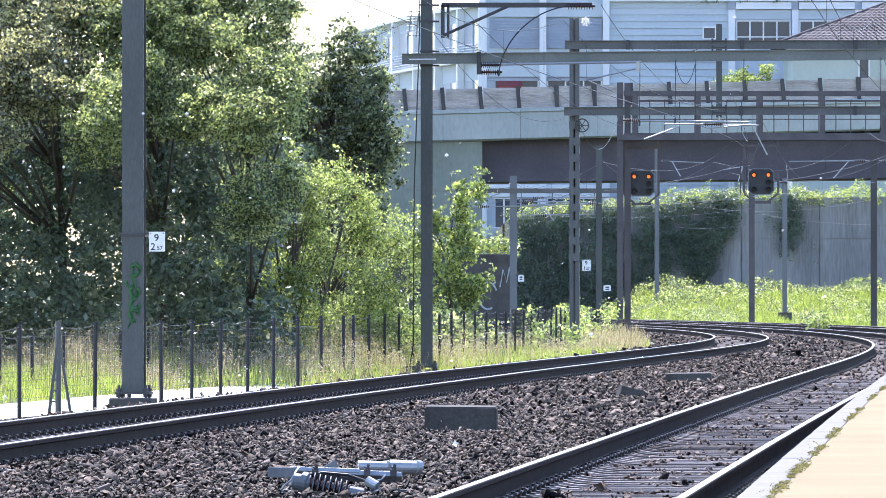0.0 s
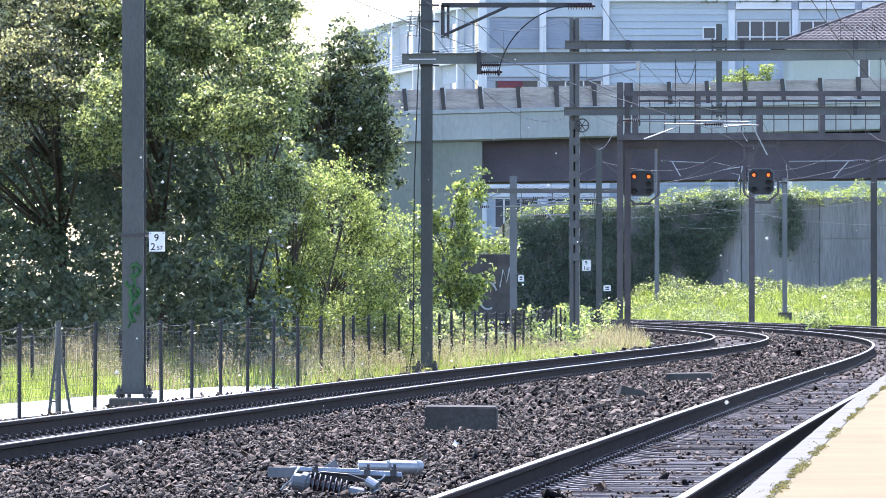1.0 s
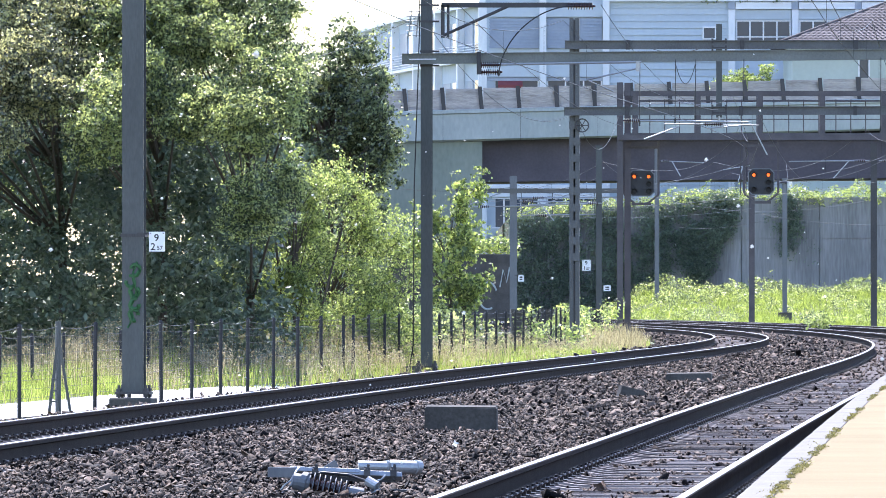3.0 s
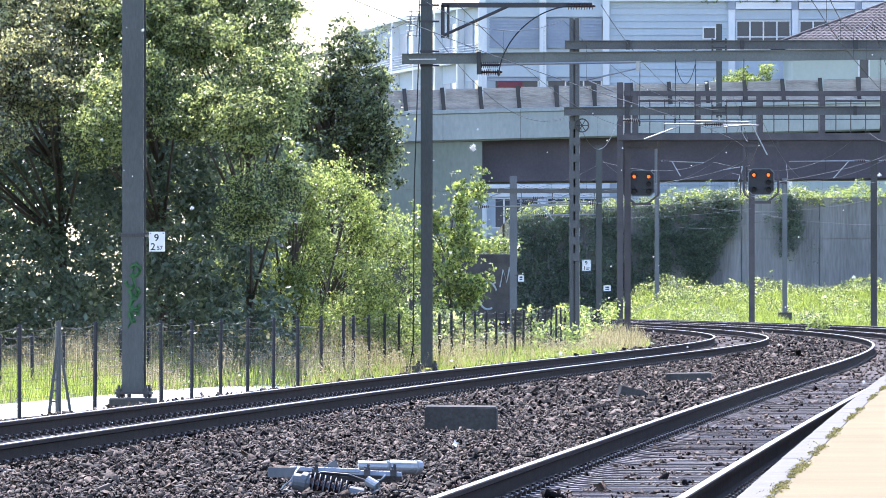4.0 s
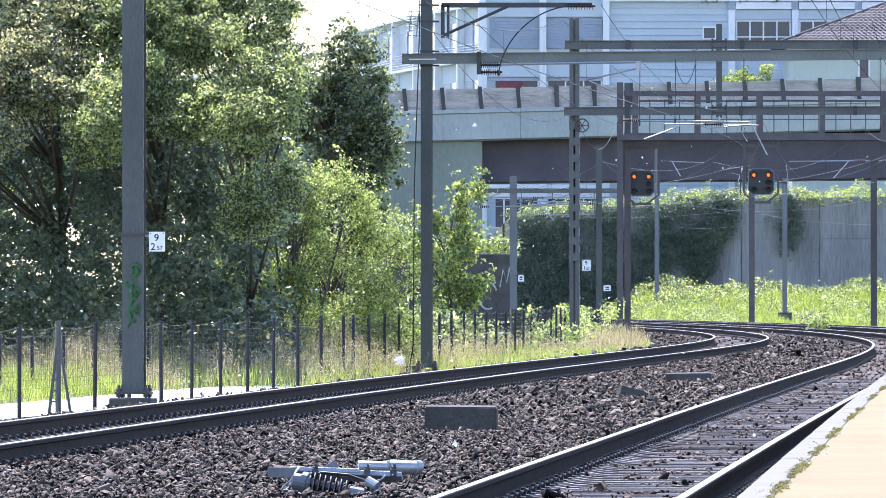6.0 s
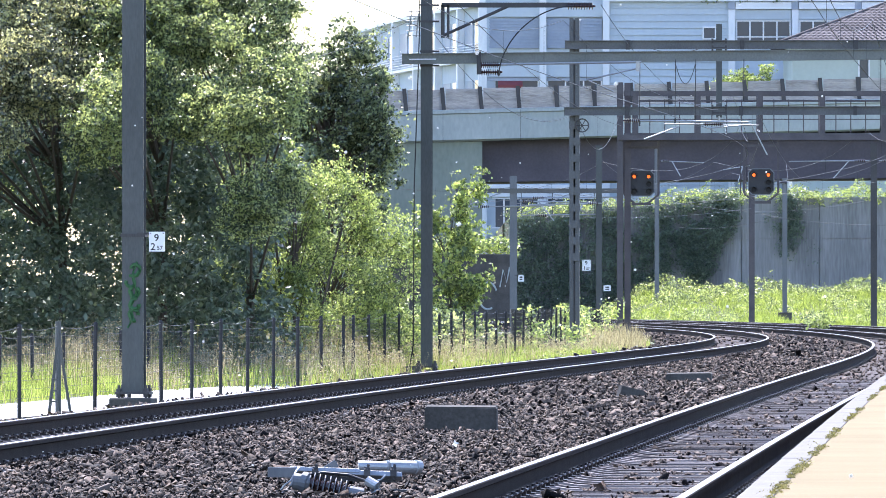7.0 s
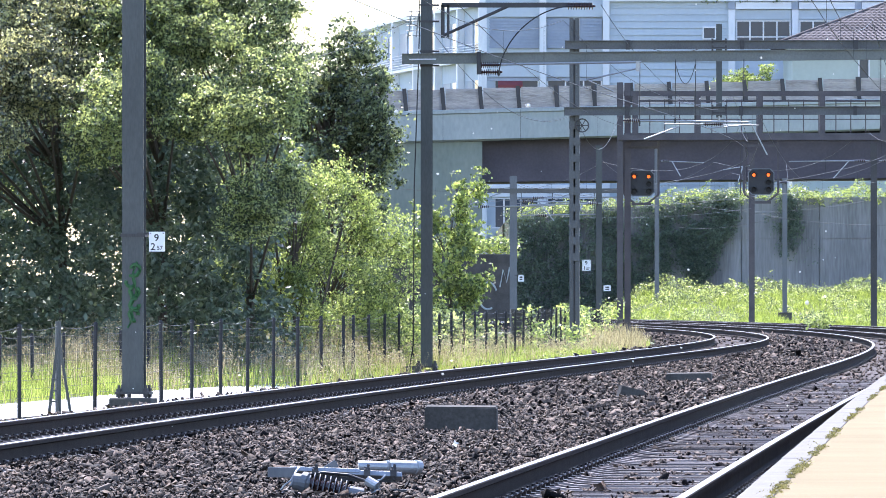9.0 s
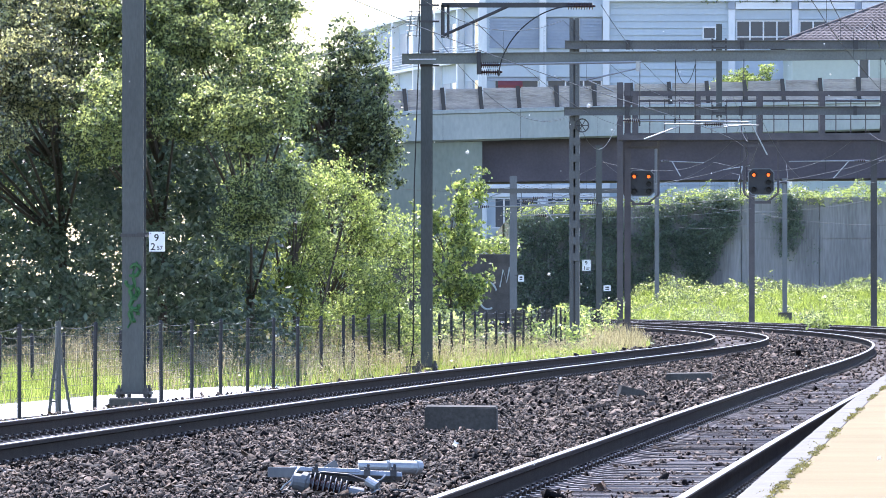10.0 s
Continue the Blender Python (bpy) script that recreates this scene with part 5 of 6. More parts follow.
def build_wires():
    for x, z0, z1 in ((4.25, 4.35, 5.52), (4.62, 4.4, 5.52), (5.5, 4.75, 5.53), (3.6, 4.3, 5.50), (8.0, 4.2, 5.55)):
        bm = bmesh.new()
        rod(bm, (x, 160.7 - x * 0.066, z0), (x + 0.01, 160.7 - x * 0.066, z1), 0.008, 5)
        rod(bm, (x, 160.7 - x * 0.066, z0), (x + 0.004, 160.7 - x * 0.066, z0 + 0.09), 0.018, 6)
        tagged(part("drop_wire", bm, CABLE), "black drop wire hanging from the cross beam", "wire", "drop wires")
    catenary("catenary_wires", TRACK_B, 0, 5.15, (62, 112, 161, 223, 265, 336, 400), 0, "contact wire and carrier over the outer track")
    catenary("catenary_wires", TRACK_A, 0, 5.15, (62, 112, 161, 223, 265, 336, 400), 0, "contact wire and carrier over the platform track")
    catenary("catenary_wires", TRACK_C, 0, 5.2, (223, 300, 370, 430), 0, "contact wire and carrier over the third track")
    for a, b, sag, label in (((-0.3, 160.9, 6.2), (3.25, 222.8, 5.75), 0.75, "slack guy wire between two masts"),
                             ((-2.0, 110, 6.9), (-0.2, 160.8, 6.7), 0.1, "long straight feeder wire"),
                             ((-0.5, 120, 5.95), (5.4, 265, 6.3), 0.45, "thin feeder wire crossing the beams"),
                             ((-0.5, 161, 6.3), (-6, 215, 6.6), 0.3, "thin wire leading off behind the trees"),
                             ((2.9, 160.8, 6.53), (7.0, 222.7, 5.9), 0.5, "feeder wire from the bracket arm"),
                             ((2.75, 336, 5.4), (10.3, 430, 7.3), 0.8, "thin wire between far masts"),
                             ((14.1, 400, 4.9), (24, 380, 4.6), 0.5, "drooping wire before the retaining wall"),
                             ((3.5, 222.8, 5.45), (5.3, 264.7, 6.55), 0.75, "pale slack cable from the tension wheel"),
                             ((5.2, 222.7, 7.5), (6.75, 222.7, 7.55), 0.18, "slack feeder wire along the upper beam"),
                             ((4.27, 160.7, 5.44), (4.63, 160.7, 5.44), 0.36, "black cable loop under the cross beam"),
                             ((8.0, 223, 5.9), (12.6, 300, 5.0), 0.4, "contact wire strand beyond the portal"),
                             ((14.5, 370, 6.7), (12.0, 300, 5.2), 0.6, "drooping strand beside a far bracket"),
                             ((9.6, 264.6, 6.0), (10.3, 300, 5.5), 0.25, "short strand above a signal"),
                             ((2.7, 336, 5.3), (-3.5, 345, 5.6), 0.25, "thin cross-span wire by a far mast"),
                             ((2.7, 336, 4.7), (10.5, 430, 5.6), 0.35, "thin cross-span wire by a far mast"),
                             ((2.7, 336, 4.3), (14.1, 400, 5.1), 0.3, "thin cross-span wire by a far mast"),
                             ((2.7, 336, 5.5), (5.34, 300, 5.2), 0.35, "thin wire sagging between two far masts"),
                             ((5.34, 300, 5.9), (10.5, 430, 7.2), 0.6, "thin wire sagging between two far masts"),
                             ((18.2, 370, 5.2), (10.5, 430, 5.9), 0.6, "drooping wire before the retaining wall"),
                             ((10.5, 430, 4.6), (16, 410, 4.9), 0.4, "drooping wire before the retaining wall")):
        bm = bmesh.new()
        a, b = Vector(a), Vector(b)
        bent(bm, [a.lerp(b, t) - Vector((0, 0, sag * 4 * t * (1 - t))) for t in np.linspace(0, 1, 17)], 0.007, 4)
        tagged(part("line_wire", bm, WIRE), label, "wire", "loose line wires")


# ---------------- bridge, wall, buildings ----------------
def build_bridge():
    br = thing("road_bridge", (0, 475, 0), "pale concrete road bridge with shade-darkened girder and barrier", "bridge", kind="structure")
    rise = 0.026

    def zz(x):
        return 0.0 + rise * x
    for k in range(-12, 16):
        x0, x1 = k * 4.2 + 0.008, (k + 1) * 4.2 - 0.008
        bm = bmesh.new()
        prof = [(0.0, 11.15), (-0.12, 11.12), (-0.12, 10.95), (0.0, 10.9), (0.12, 9.52), (0.35, 9.42), (2.5, 9.55), (2.5, 11.15)]
        a = [bm.verts.new((x0, y, z + zz(x0))) for y, z in prof]
        b = [bm.verts.new((x1, y, z + zz(x1))) for y, z in prof]
        bm.faces.new(a)
        bm.faces.new(b[::-1])
        for i in range(len(prof)):
            j = (i + 1) % len(prof)
            bm.faces.new((a[i], a[j], b[j], b[i]))
        part("fascia_panel", bm, CONCRETE_PALE, br)
    bm = bmesh.new()
    vs = box(bm, -50, 66, 1.6, 12, 7.25, 9.6)
    for v in vs:
        v.co.z += zz(v.co.x) * 0.35
    part("girder", bm, GIRDER, br, "deep girder with shade put into its dark colour")
    bm = bmesh.new()
    vs = box(bm, -50, 66, 0.3, 12, 9.5, 11.0)
    for v in vs:
        v.co.z += zz(v.co.x)
    part("deck", bm, CONCRETE, br)
    bm = bmesh.new()
    vs = box(bm, -14, 2.13, 0.5, 11, -0.5, 9.45)
    part("abutment", bm, ABUTMENT, br, "grey-green concrete pier wall, shade put into its colour")
    for k in range(-14, 18):
        x = k * 2.05 + 0.05
        bm = bmesh.new()
        box(bm, x + 0.09, x + 1.97, 0.28, 0.33, 11.15 + zz(x + 1), 12.28 + zz(x + 1))
        for q in range(9):
            box(bm, x + 0.09, x + 1.97, 0.255, 0.28, 11.2 + q * 0.12 + zz(x + 1), 11.26 + q * 0.12 + zz(x + 1))
        part("barrier_panel", bm, BARRIER, br, "ribbed grey-brown barrier panel")
        bm = bmesh.new()
        m = Matrix.Translation((x, 0.1, 11.15 + zz(x))) @ Euler((0, radians(-5), 0)).to_matrix().to_4x4()
        box(bm, -0.11, 0.11, 0.0, 0.16, 0.0, 1.22, m)
        part("barrier_post", bm, MAST_DARK, br)


def build_wall():
    w = thing("wall_retaining", (0, 440, 0), "stained grey concrete retaining wall with joints", "wall", kind="structure")
    edges = [3.3, 7.3, 11.2, 15.0, 18.9, 22.7, 26.5, 31, 36, 42, 50]
    for a, b in zip(edges, edges[1:]):
        ta, tb = np.interp((a, b), (3.3, 14, 30), (5.0, 5.95, 6.15))
        for z0, z1a, z1b, y in ((-0.5, 3.95, 3.95, 0.0), (3.98, ta, tb, 0.06)):
            bm = bmesh.new()
            vs = box(bm, a + 0.02, b - 0.02, y, 0.9, z0, z1a)
            for v in vs:
                if v.co.z > z0 + 0.01:
                    v.co.z = z1a if abs(v.co.x - a) < 0.1 else z1b
            part("wall_panel", bm, WALL_CONC, w)
    bm = bmesh.new()
    vs = box(bm, 3.3, 50, 0.10, 0.8, -0.5, 4.9)
    part("core", bm, WALL_CONC, w)
    t = thing("terrace", (0, 440.9, 0), "grassy terrace behind the retaining wall", "ground", kind="structure")
    bm = bmesh.new()
    vs = box(bm, 3.3, 90, 0.0, 110, 4.0, 5.0)
    for v in vs:
        if v.co.z > 4.5:
            v.co.z = 5.0 if v.co.x < 10 else 6.0
    part("lawn", bm, SOIL, t)
    g = thing("wall_low", (0, 400, 0), "low grey wall with faded graffiti beyond the fence", "wall", kind="structure")
    bm = bmesh.new()
    box(bm, -2.5, 3.25, 0, 0.4, -0.5, 3.0)
    part("slab", bm, CONCRETE, g, bevel=0.03)
    bm = bmesh.new()
    bent(bm, [(2.05 + 0.42 * math.cos(q), -0.01, 1.1 + 0.62 * math.sin(q)) for q in np.linspace(0.4, 5.2, 18)], 0.05, 5)
    bent(bm, [(2.6, -0.01, 1.5), (2.75, -0.01, 2.3), (2.9, -0.01, 1.7), (3.05, -0.01, 2.4)], 0.04, 5)
    part("graffiti", bm, CONCRETE_PALE, g, "faded white sprayed loops")
    rng = np.random.default_rng(77)
    pts = np.stack([rng.uniform(-2, 3.4, 260), rng.uniform(400.1, 402, 260), rng.uniform(3.0, 3.75, 260)], 1)
    tagged(leaf_object("hedge", leaf_cloud(rng, pts, 9, 0.14, 0.075), LEAF_LIGHT), "sunlit hedge on top of the low wall", "hedge", kind="stuff")


def window(parent, x0, x1, z0, z1, y, panes, frame_mat, cross=False):
    """A window in a wall of face y: frame, reveal and panes."""
    bm = bmesh.new()
    t = 0.09
    box(bm, x0, x1, y - 0.05, y + 0.06, z1 - t, z1)
    box(bm, x0, x1, y - 0.05, y + 0.06, z0, z0 + t)
    for k in range(panes + 1):
        x = x0 + (x1 - x0 - t) * k / panes
        box(bm, x, x + t, y - 0.045, y + 0.06, z0 + t, z1 - t)
    if cross:
        box(bm, x0 + t, x1 - t, y - 0.04, y + 0.05, z0 + (z1 - z0) * 0.35, z0 + (z1 - z0) * 0.35 + 0.07)
    wd = part("window_frame", bm, frame_mat, parent)
    for k in range(panes):
        xa, xb = x0 + (x1 - x0) * k / panes + t / 2, x0 + (x1 - x0) * (k + 1) / panes
        bm = bmesh.new()
        box(bm, xa, xb, y + 0.0, y + 0.02, z0 + t / 2, z1 - t / 2)
        part("pane", bm, GLASS, wd)
    return wd


def build_office():
    """Long office block above the bridge: pilasters, shuttered windows, siding and window bands."""
    o = thing("office_building", (0, 540, 0), "pale blue-grey office block with shuttered windows", "building")
    bm = bmesh.new()
    box(bm, 2.4, 10.0, 0.3, 22, 0, 26)
    part("wall", bm, FACADE, o)
    for x in (2.2, 5.95, 9.85):
        bm = bmesh.new()
        box(bm, x, x + 0.42, -0.25, 0.3, 0, 26)
        part("pilaster", bm, FACADE_WHITE, o, "white pilaster")
    for base in (4.6, 8.3, 12.0, 15.7, 19.4):
        bm = bmesh.new()
        box(bm, 2.62, 9.85, 0.02, 0.3, base + 2.55, base + 3.3)
        part("spandrel", bm, FACADE_WHITE if base > 19 or base < 9 else FACADE, o)
        for xa, xb in ((2.66, 5.92), (6.4, 9.82)):
            if 15 < base < 19:
                bm = bmesh.new()
                prof = [(0.30, base + 0.62)]
                for q in range(20):
                    z = base + 0.62 + q * 0.092
                    prof += [(0.10, z), (0.13, z + 0.088)]
                prof.append((0.30, base + 0.62 + 20 * 0.092))
                prism(bm, [(y, z) for y, z in prof], xa, xb, Matrix(((0, 0, 1, 0), (1, 0, 0, 0), (0, 1, 0, 0), (0, 0, 0, 1))))
                part("shutter", bm, SHUTTER, o, "closed slatted grey shutter")
            else:
                window(o, xa, xb, base + 0.6, base + 2.5, 0.2, 3, FACADE_WHITE)
                if 11 < base < 13:
                    bm = bmesh.new()
                    box(bm, xa, xb, 0.08, 0.14, base + 2.52 - 0.22, base + 2.5)
                    part("blind", bm, SHUTTER, o, "half lowered blind")
    bm = bmesh.new()
    vs = box(bm, 3.4, 4.9, -0.5, 0.1, 13.85, 14.3)
    for v in vs:
        if v.co.y < -0.4 and v.co.z > 14.2:
            v.co.z = 14.05
    part("awning", bm, AWNING, o, "faded red canvas awning")
    # siding wing
    for q in range(60):
        z = 2.0 + q * 0.42
        bm = bmesh.new()
        a = [bm.verts.new(c) for c in ((10.3, 0.0, z), (17.9, 0.0, z), (17.9, 0.06, z + 0.415), (10.3, 0.06, z + 0.415),
                                      (10.3, 0.3, z), (17.9, 0.3, z), (17.9, 0.3, z + 0.415), (10.3, 0.3, z + 0.415))]
        for f in ((0, 1, 2, 3), (4, 7, 6, 5), (0, 4, 5, 1), (3, 2, 6, 7), (0, 3, 7, 4), (1, 5, 6, 2)):
            bm.faces.new([a[i] for i in f])
        part("siding_board", bm, SIDING, o)
    bm = bmesh.new()
    box(bm, 10.3, 60, 0.32, 22, 0, 27)
    part("wall", bm, FACADE, o)
    window(o, 16.0, 16.85, 16.85, 17.65, -0.02, 1, FACADE_WHITE)
    # window bands
    for x in (17.6, 21.5, 25.4, 29.3):
        bm = bmesh.new()
        box(bm, x, x + 0.42, -0.15, 0.3, 0, 18.7)
        part("pilaster", bm, FACADE_WHITE, o, "white pilaster")
        bm = bmesh.new()
        box(bm, x - 0.02, x + 0.4, -0.22, 0.3, 18.7, 19.2)
        part("capital", bm, SHUTTER, o)
        for base in (8.3, 12.0, 15.7):
            window(o, x + 0.46, x + 3.86, base + 0.7, base + 2.35, 0.15, 4, FACADE_WHITE, True)
            bm = bmesh.new()
            box(bm, x + 0.43, x + 3.88, 0.02, 0.31, base + 2.38, base + 3.0)
            part("spandrel", bm, FACADE, o)
        bm = bmesh.new()
        box(bm, x + 0.43, x + 3.88, -0.2, 0.3, 18.72, 19.15)
        part("cornice", bm, FACADE_WHITE, o)
    bm = bmesh.new()
    box(bm, 10.2, 60, -0.3, 0.35, 19.2, 19.3)
    part("ledge", bm, FACADE_WHITE, o)
    rng = np.random.default_rng(5)
    pts = np.stack([rng.uniform(15.8, 23, 120), rng.uniform(539.8, 540.1, 120), rng.uniform(19.3, 19.75, 120)], 1)
    tagged(leaf_object("balcony_plants", leaf_cloud(rng, pts, 9, 0.15, 0.1), LEAF_DARK), "green plants on the office ledge", "plants", kind="stuff")


def build_wing():
    """The rounded wing of the office block, with balconies, running back from its corner."""
    o = thing("office_wing", (0, 0, 0), "white rounded office wing with balconies and tall windows", "building")
    pts = [(2.35, 540.0), (1.0, 546.0), (-0.4, 554.0), (-1.8, 563.0), (-3.2, 573.0), (-4.4, 583.0), (-5.6, 595.0), (-7.0, 612.0)]
    for (xa, ya), (xb, yb) in zip(pts, pts[1:]):
        d = Vector((xb - xa, yb - ya, 0))
        L = d.length
        ang = math.atan2(d.y, d.x)
        m = Matrix.Translation((xa, ya, 0)) @ Euler((0, 0, ang)).to_matrix().to_4x4()

        def blk(bm, x0, x1, y0, y1, z0, z1):
            box(bm, x0, x1, y0, y1, z0, z1, m)
        bm = bmesh.new()
        blk(bm, 0, L, -6, -0.3, 0, 18.9)
        part("wall", bm, FACADE, o)
        bm = bmesh.new()
        blk(bm, 0, L, -0.3, 0.12, 18.9, 19.1)
        part("roof_edge", bm, FACADE_WHITE, o)
        bm = bmesh.new()
        blk(bm, -0.25, 0.25, -0.3, 0.15, 0, 18.9)
        part("pilaster", bm, FACADE_WHITE, o, "white pilaster")
        for base in (8.3, 12.0, 15.7):
            for u in (0.12, 0.55):
                bm = bmesh.new()
                blk(bm, L * u, L * (u + 0.33), -0.31, -0.24, base + 0.3, base + 2.4)
                part("window_shutter", bm, SHUTTER if (u < 0.3) == (base < 10) else GLASS, o, "tall grey window")
            bm = bmesh.new()
            blk(bm, 0, L, -0.3, 0.14, base - 0.15, base + 0.02)
            bal = part("balcony", bm, FACADE_WHITE, o, "white balcony with bar railing")
            for q in range(6):
                bm = bmesh.new()
                blk(bm, 0, L, 0.1, 0.14, base + 0.1 + q * 0.16, base + 0.14 + q * 0.16)
                part("rail_bar", bm, FACADE_WHITE, bal)


def build_house():
    """A hip-roofed house on the terrace."""
    h = thing("house", (27.95, 520, 0), "pale green house with a brown tiled hip roof", "house")
    bm = bmesh.new()
    box(bm, -7.2, 8, 0, 14, 4, 16.0)
    part("wall", bm, HOUSE_WALL, h)
    eave, ridge = 16.05, 19.2
    bm = bmesh.new()
    c = [bm.verts.new(p) for p in ((-8.0, -0.8, eave), (8.6, -0.8, eave), (8.6, 14.8, eave), (-8.0, 14.8, eave), (0.2, 7, ridge), (1.8, 7, ridge))]
    for f in ((0, 1, 5, 4), (1, 2, 5), (2, 3, 4, 5), (3, 0, 4), (3, 2, 1, 0)):
        bm.faces.new([c[i] for i in f])
    roof = part("roof", bm, ROOF_TILE, h)
    # tile courses
    for k in range(30):
        t0, t1 = k / 30, (k + 1) / 30
        bm = bmesh.new()
        a, b = Vector((-8.0, -0.8, eave)), Vector((8.6, -0.8, eave))
        p, q = Vector((0.2, 7, ridge)), Vector((1.8, 7, ridge))
        left, right, left2, right2 = a.lerp(p, t0), b.lerp(q, t0), a.lerp(p, t1), b.lerp(q, t1)
        cols = int((right.x - left.x) / 0.1)
        up = Vector((0, -0.3, 0.9)).normalized()
        rows = []
        for c in range(cols + 1):
            u = c / cols
            wave = (0.05, 0.028, 0.0)[(c + k) % 3]
            rows.append([bm.verts.new(w) for w in (left.lerp(right, u) - up * 0.01, left.lerp(right, u) + up * (0.05 + wave), left2.lerp(right2, u) + up * (0.015 + wave))])
        for c0, c1 in zip(rows, rows[1:]):
            bm.faces.new((c0[0], c1[0], c1[1], c0[1]))
            bm.faces.new((c0[1], c1[1], c1[2], c0[2]))
        part("tile_course", bm, ROOF_TILE, roof)
    for a, b in (((-8.0, -0.8, eave), (0.2, 7, ridge)), ((8.6, -0.8, eave), (1.8, 7, ridge)), ((0.2, 7, ridge), (1.8, 7, ridge))):
        bm = bmesh.new()
        rod(bm, Vector(a) + Vector((0, 0, 0.08)), Vector(b) + Vector((0, 0, 0.05)), 0.08, 8)
        part("ridge_tiles", bm, ROOF_TILE, roof)
    bm = bmesh.new()
    box(bm, -8, 8.6, -0.92, -0.8, eave - 0.12, eave)
    part("gutter", bm, MAST_DARK, h)
    window(h, -3.3, -2.6, 13.2, 15.3, -0.02, 1, FACADE_WHITE)
    bm = bmesh.new()
    box(bm, 0.6, 4, -0.1, 0.0, 14.3, 15.2)
    sg = part("shop_sign", bm, SHUTTER, h, "dark blue sign board")
    bm = bmesh.new()
    for k in range(7):
        box(bm, 0.8 + k * 0.4, 1.08 + k * 0.4, -0.12, -0.1, 14.55, 14.95)
    part("sign_bars", bm, SIGN, sg)
    build_tree("leafy tree behind the bridge barrier", "tree", (17.2, 500, 5.8),
               [(17.1, 500, 13.4, 0.8, 1.0, 0.8), (15.9, 500, 12.9, 0.8, 1.0, 0.7), (18.2, 500, 13.2, 0.7, 1, 0.8)], LEAF_LIGHT, 120, 40, 0.22, 0.062, 12, 0.08, 30)


# ---------------- small things on the ballast ----------------
def concrete_block(at, size, turn, lean, label, name="concrete_block"):
    bm = bmesh.new()
    w, d, h = size
    box(bm, -w / 2, w / 2, -d / 2, d / 2, -0.12, h)
    bmesh.ops.bevel(bm, geom=bm.edges[:], offset=0.012, segments=2, affect="EDGES")
    for v in bm.verts:
        v.co += Vector((noise.noise(v.co * 9), noise.noise(v.co * 9 + Vector((3, 0, 0))), noise.noise(v.co * 9 + Vector((0, 5, 0))))) * 0.006
    ob = part(name, bm, CONCRETE)
    ob.matrix_basis = pose(*at, lean[0], lean[1], turn)
    return tagged(ob, label, "concrete block")


def build_insulator_wreck():
    """Dismantled section insulator lying on the ballast: blade, twin clamp bars, tubes, ribbed body and cable."""
    g = thing("insulator_assembly", (-0.70, 62.8, -0.185), "dismantled insulator with pale clamp bars on the ballast", "insulator")

    def tilt(x, y, z, rx, ry, rz):
        return Matrix.Translation((x, y, z)) @ Euler((radians(rx), radians(ry), radians(rz))).to_matrix().to_4x4()

    def flat(name, x0, x1, y0, y1, z0, z1, m, mat=GALVA, label=""):
        bm = bmesh.new()
        box(bm, x0, x1, y0, y1, z0, z1, m)
        part(name, bm, mat, g, label, bevel=0.003)
    flat("end_plate", -0.56, -0.36, -0.012, 0.012, 0.10, 0.175, tilt(0, 0, 0, 0, 1, 0), GALVA_MAST, "dull grey end blade")
    flat("clamp_bar", -0.40, 0.10, -0.05, 0.02, 0.115, 0.15, tilt(0, 0, 0.02, -28, 2, 3), GALVA, "pale galvanised flat bar")
    flat("clamp_bar", -0.05, 0.40, -0.04, 0.03, 0.105, 0.145, tilt(0, 0, 0.02, -28, 2.5, -2))
    flat("backing_bar", -0.36, 0.36, 0.05, 0.09, 0.08, 0.165, tilt(0, 0, 0, 0, 1.5, 0), MAST_DARK, "dark backing bar")
    for x0, x1, z, r in ((0.09, 0.31, 0.185, 0.042), (0.32, 0.52, 0.18, 0.05)):
        bm = bmesh.new()
        rod(bm, (x0, 0.2, z), (x1, 0.22, z - 0.006), r, 18)
        rod(bm, (x1 - 0.02, 0.2, z), (x1 + 0.012, 0.22, z - 0.006), r * 1.07, 18)
        part("tube", bm, GALVA, g, "short pale grey tube", smooth=False)
    bm = bmesh.new()
    insulator(bm, (-0.26, -0.14, 0.075), (0.04, -0.18, 0.005), 7, 0.072, 0.036)
    body = part("insulator_body", bm, INSULATOR, g, "dark ribbed insulator body")
    for k in range(7):
        t = 0.06 + 0.88 * (k + 0.35) / 7
        c = Vector((-0.26, -0.14, 0.075)).lerp(Vector((0.04, -0.18, 0.005)), t)
        bm = bmesh.new()
        bent(bm, [c + Vector((0.016 * math.sin(u), 0.076 * math.cos(u), 0.076 * math.sin(u))) for u in np.linspace(-0.6, 3.6, 14)], 0.0045, 6)
        part("shed_rim", bm, GALVA_MAST, body, "shiny shed rim")
    for a, b, r in (((-0.37, -0.13, 0.085), (-0.25, -0.14, 0.07), 0.06), ((-0.31, -0.13, 0.082), (-0.27, -0.14, 0.072), 0.075),
                    ((0.03, -0.18, 0.005), (0.13, -0.19, -0.015), 0.05)):
        bm = bmesh.new()
        rod(bm, a, b, r, 16)
        part("end_cap", bm, GALVA_MAST, g, "grey cast end cap")
    bm = bmesh.new()
    bent(bm, [(-0.30, -0.08, 0.13), (-0.15, -0.1, 0.145), (0.02, -0.12, 0.13), (0.14, -0.14, 0.09), (0.22, -0.16, 0.04), (0.16, -0.28, 0.0), (-0.06, -0.3, -0.03),
              (-0.3, -0.28, -0.01), (-0.42, -0.2, 0.02), (-0.36, -0.1, 0.08)], 0.010, 8)
    part("cable_loop", bm, CABLE, g, "black cable loop")
    bm = bmesh.new()
    bent(bm, [(-0.46, -0.12, 0.02), (-0.43, -0.14, 0.06), (-0.39, -0.14, 0.09), (-0.36, -0.12, 0.14), (-0.33, -0.05, 0.18)], 0.008, 6)
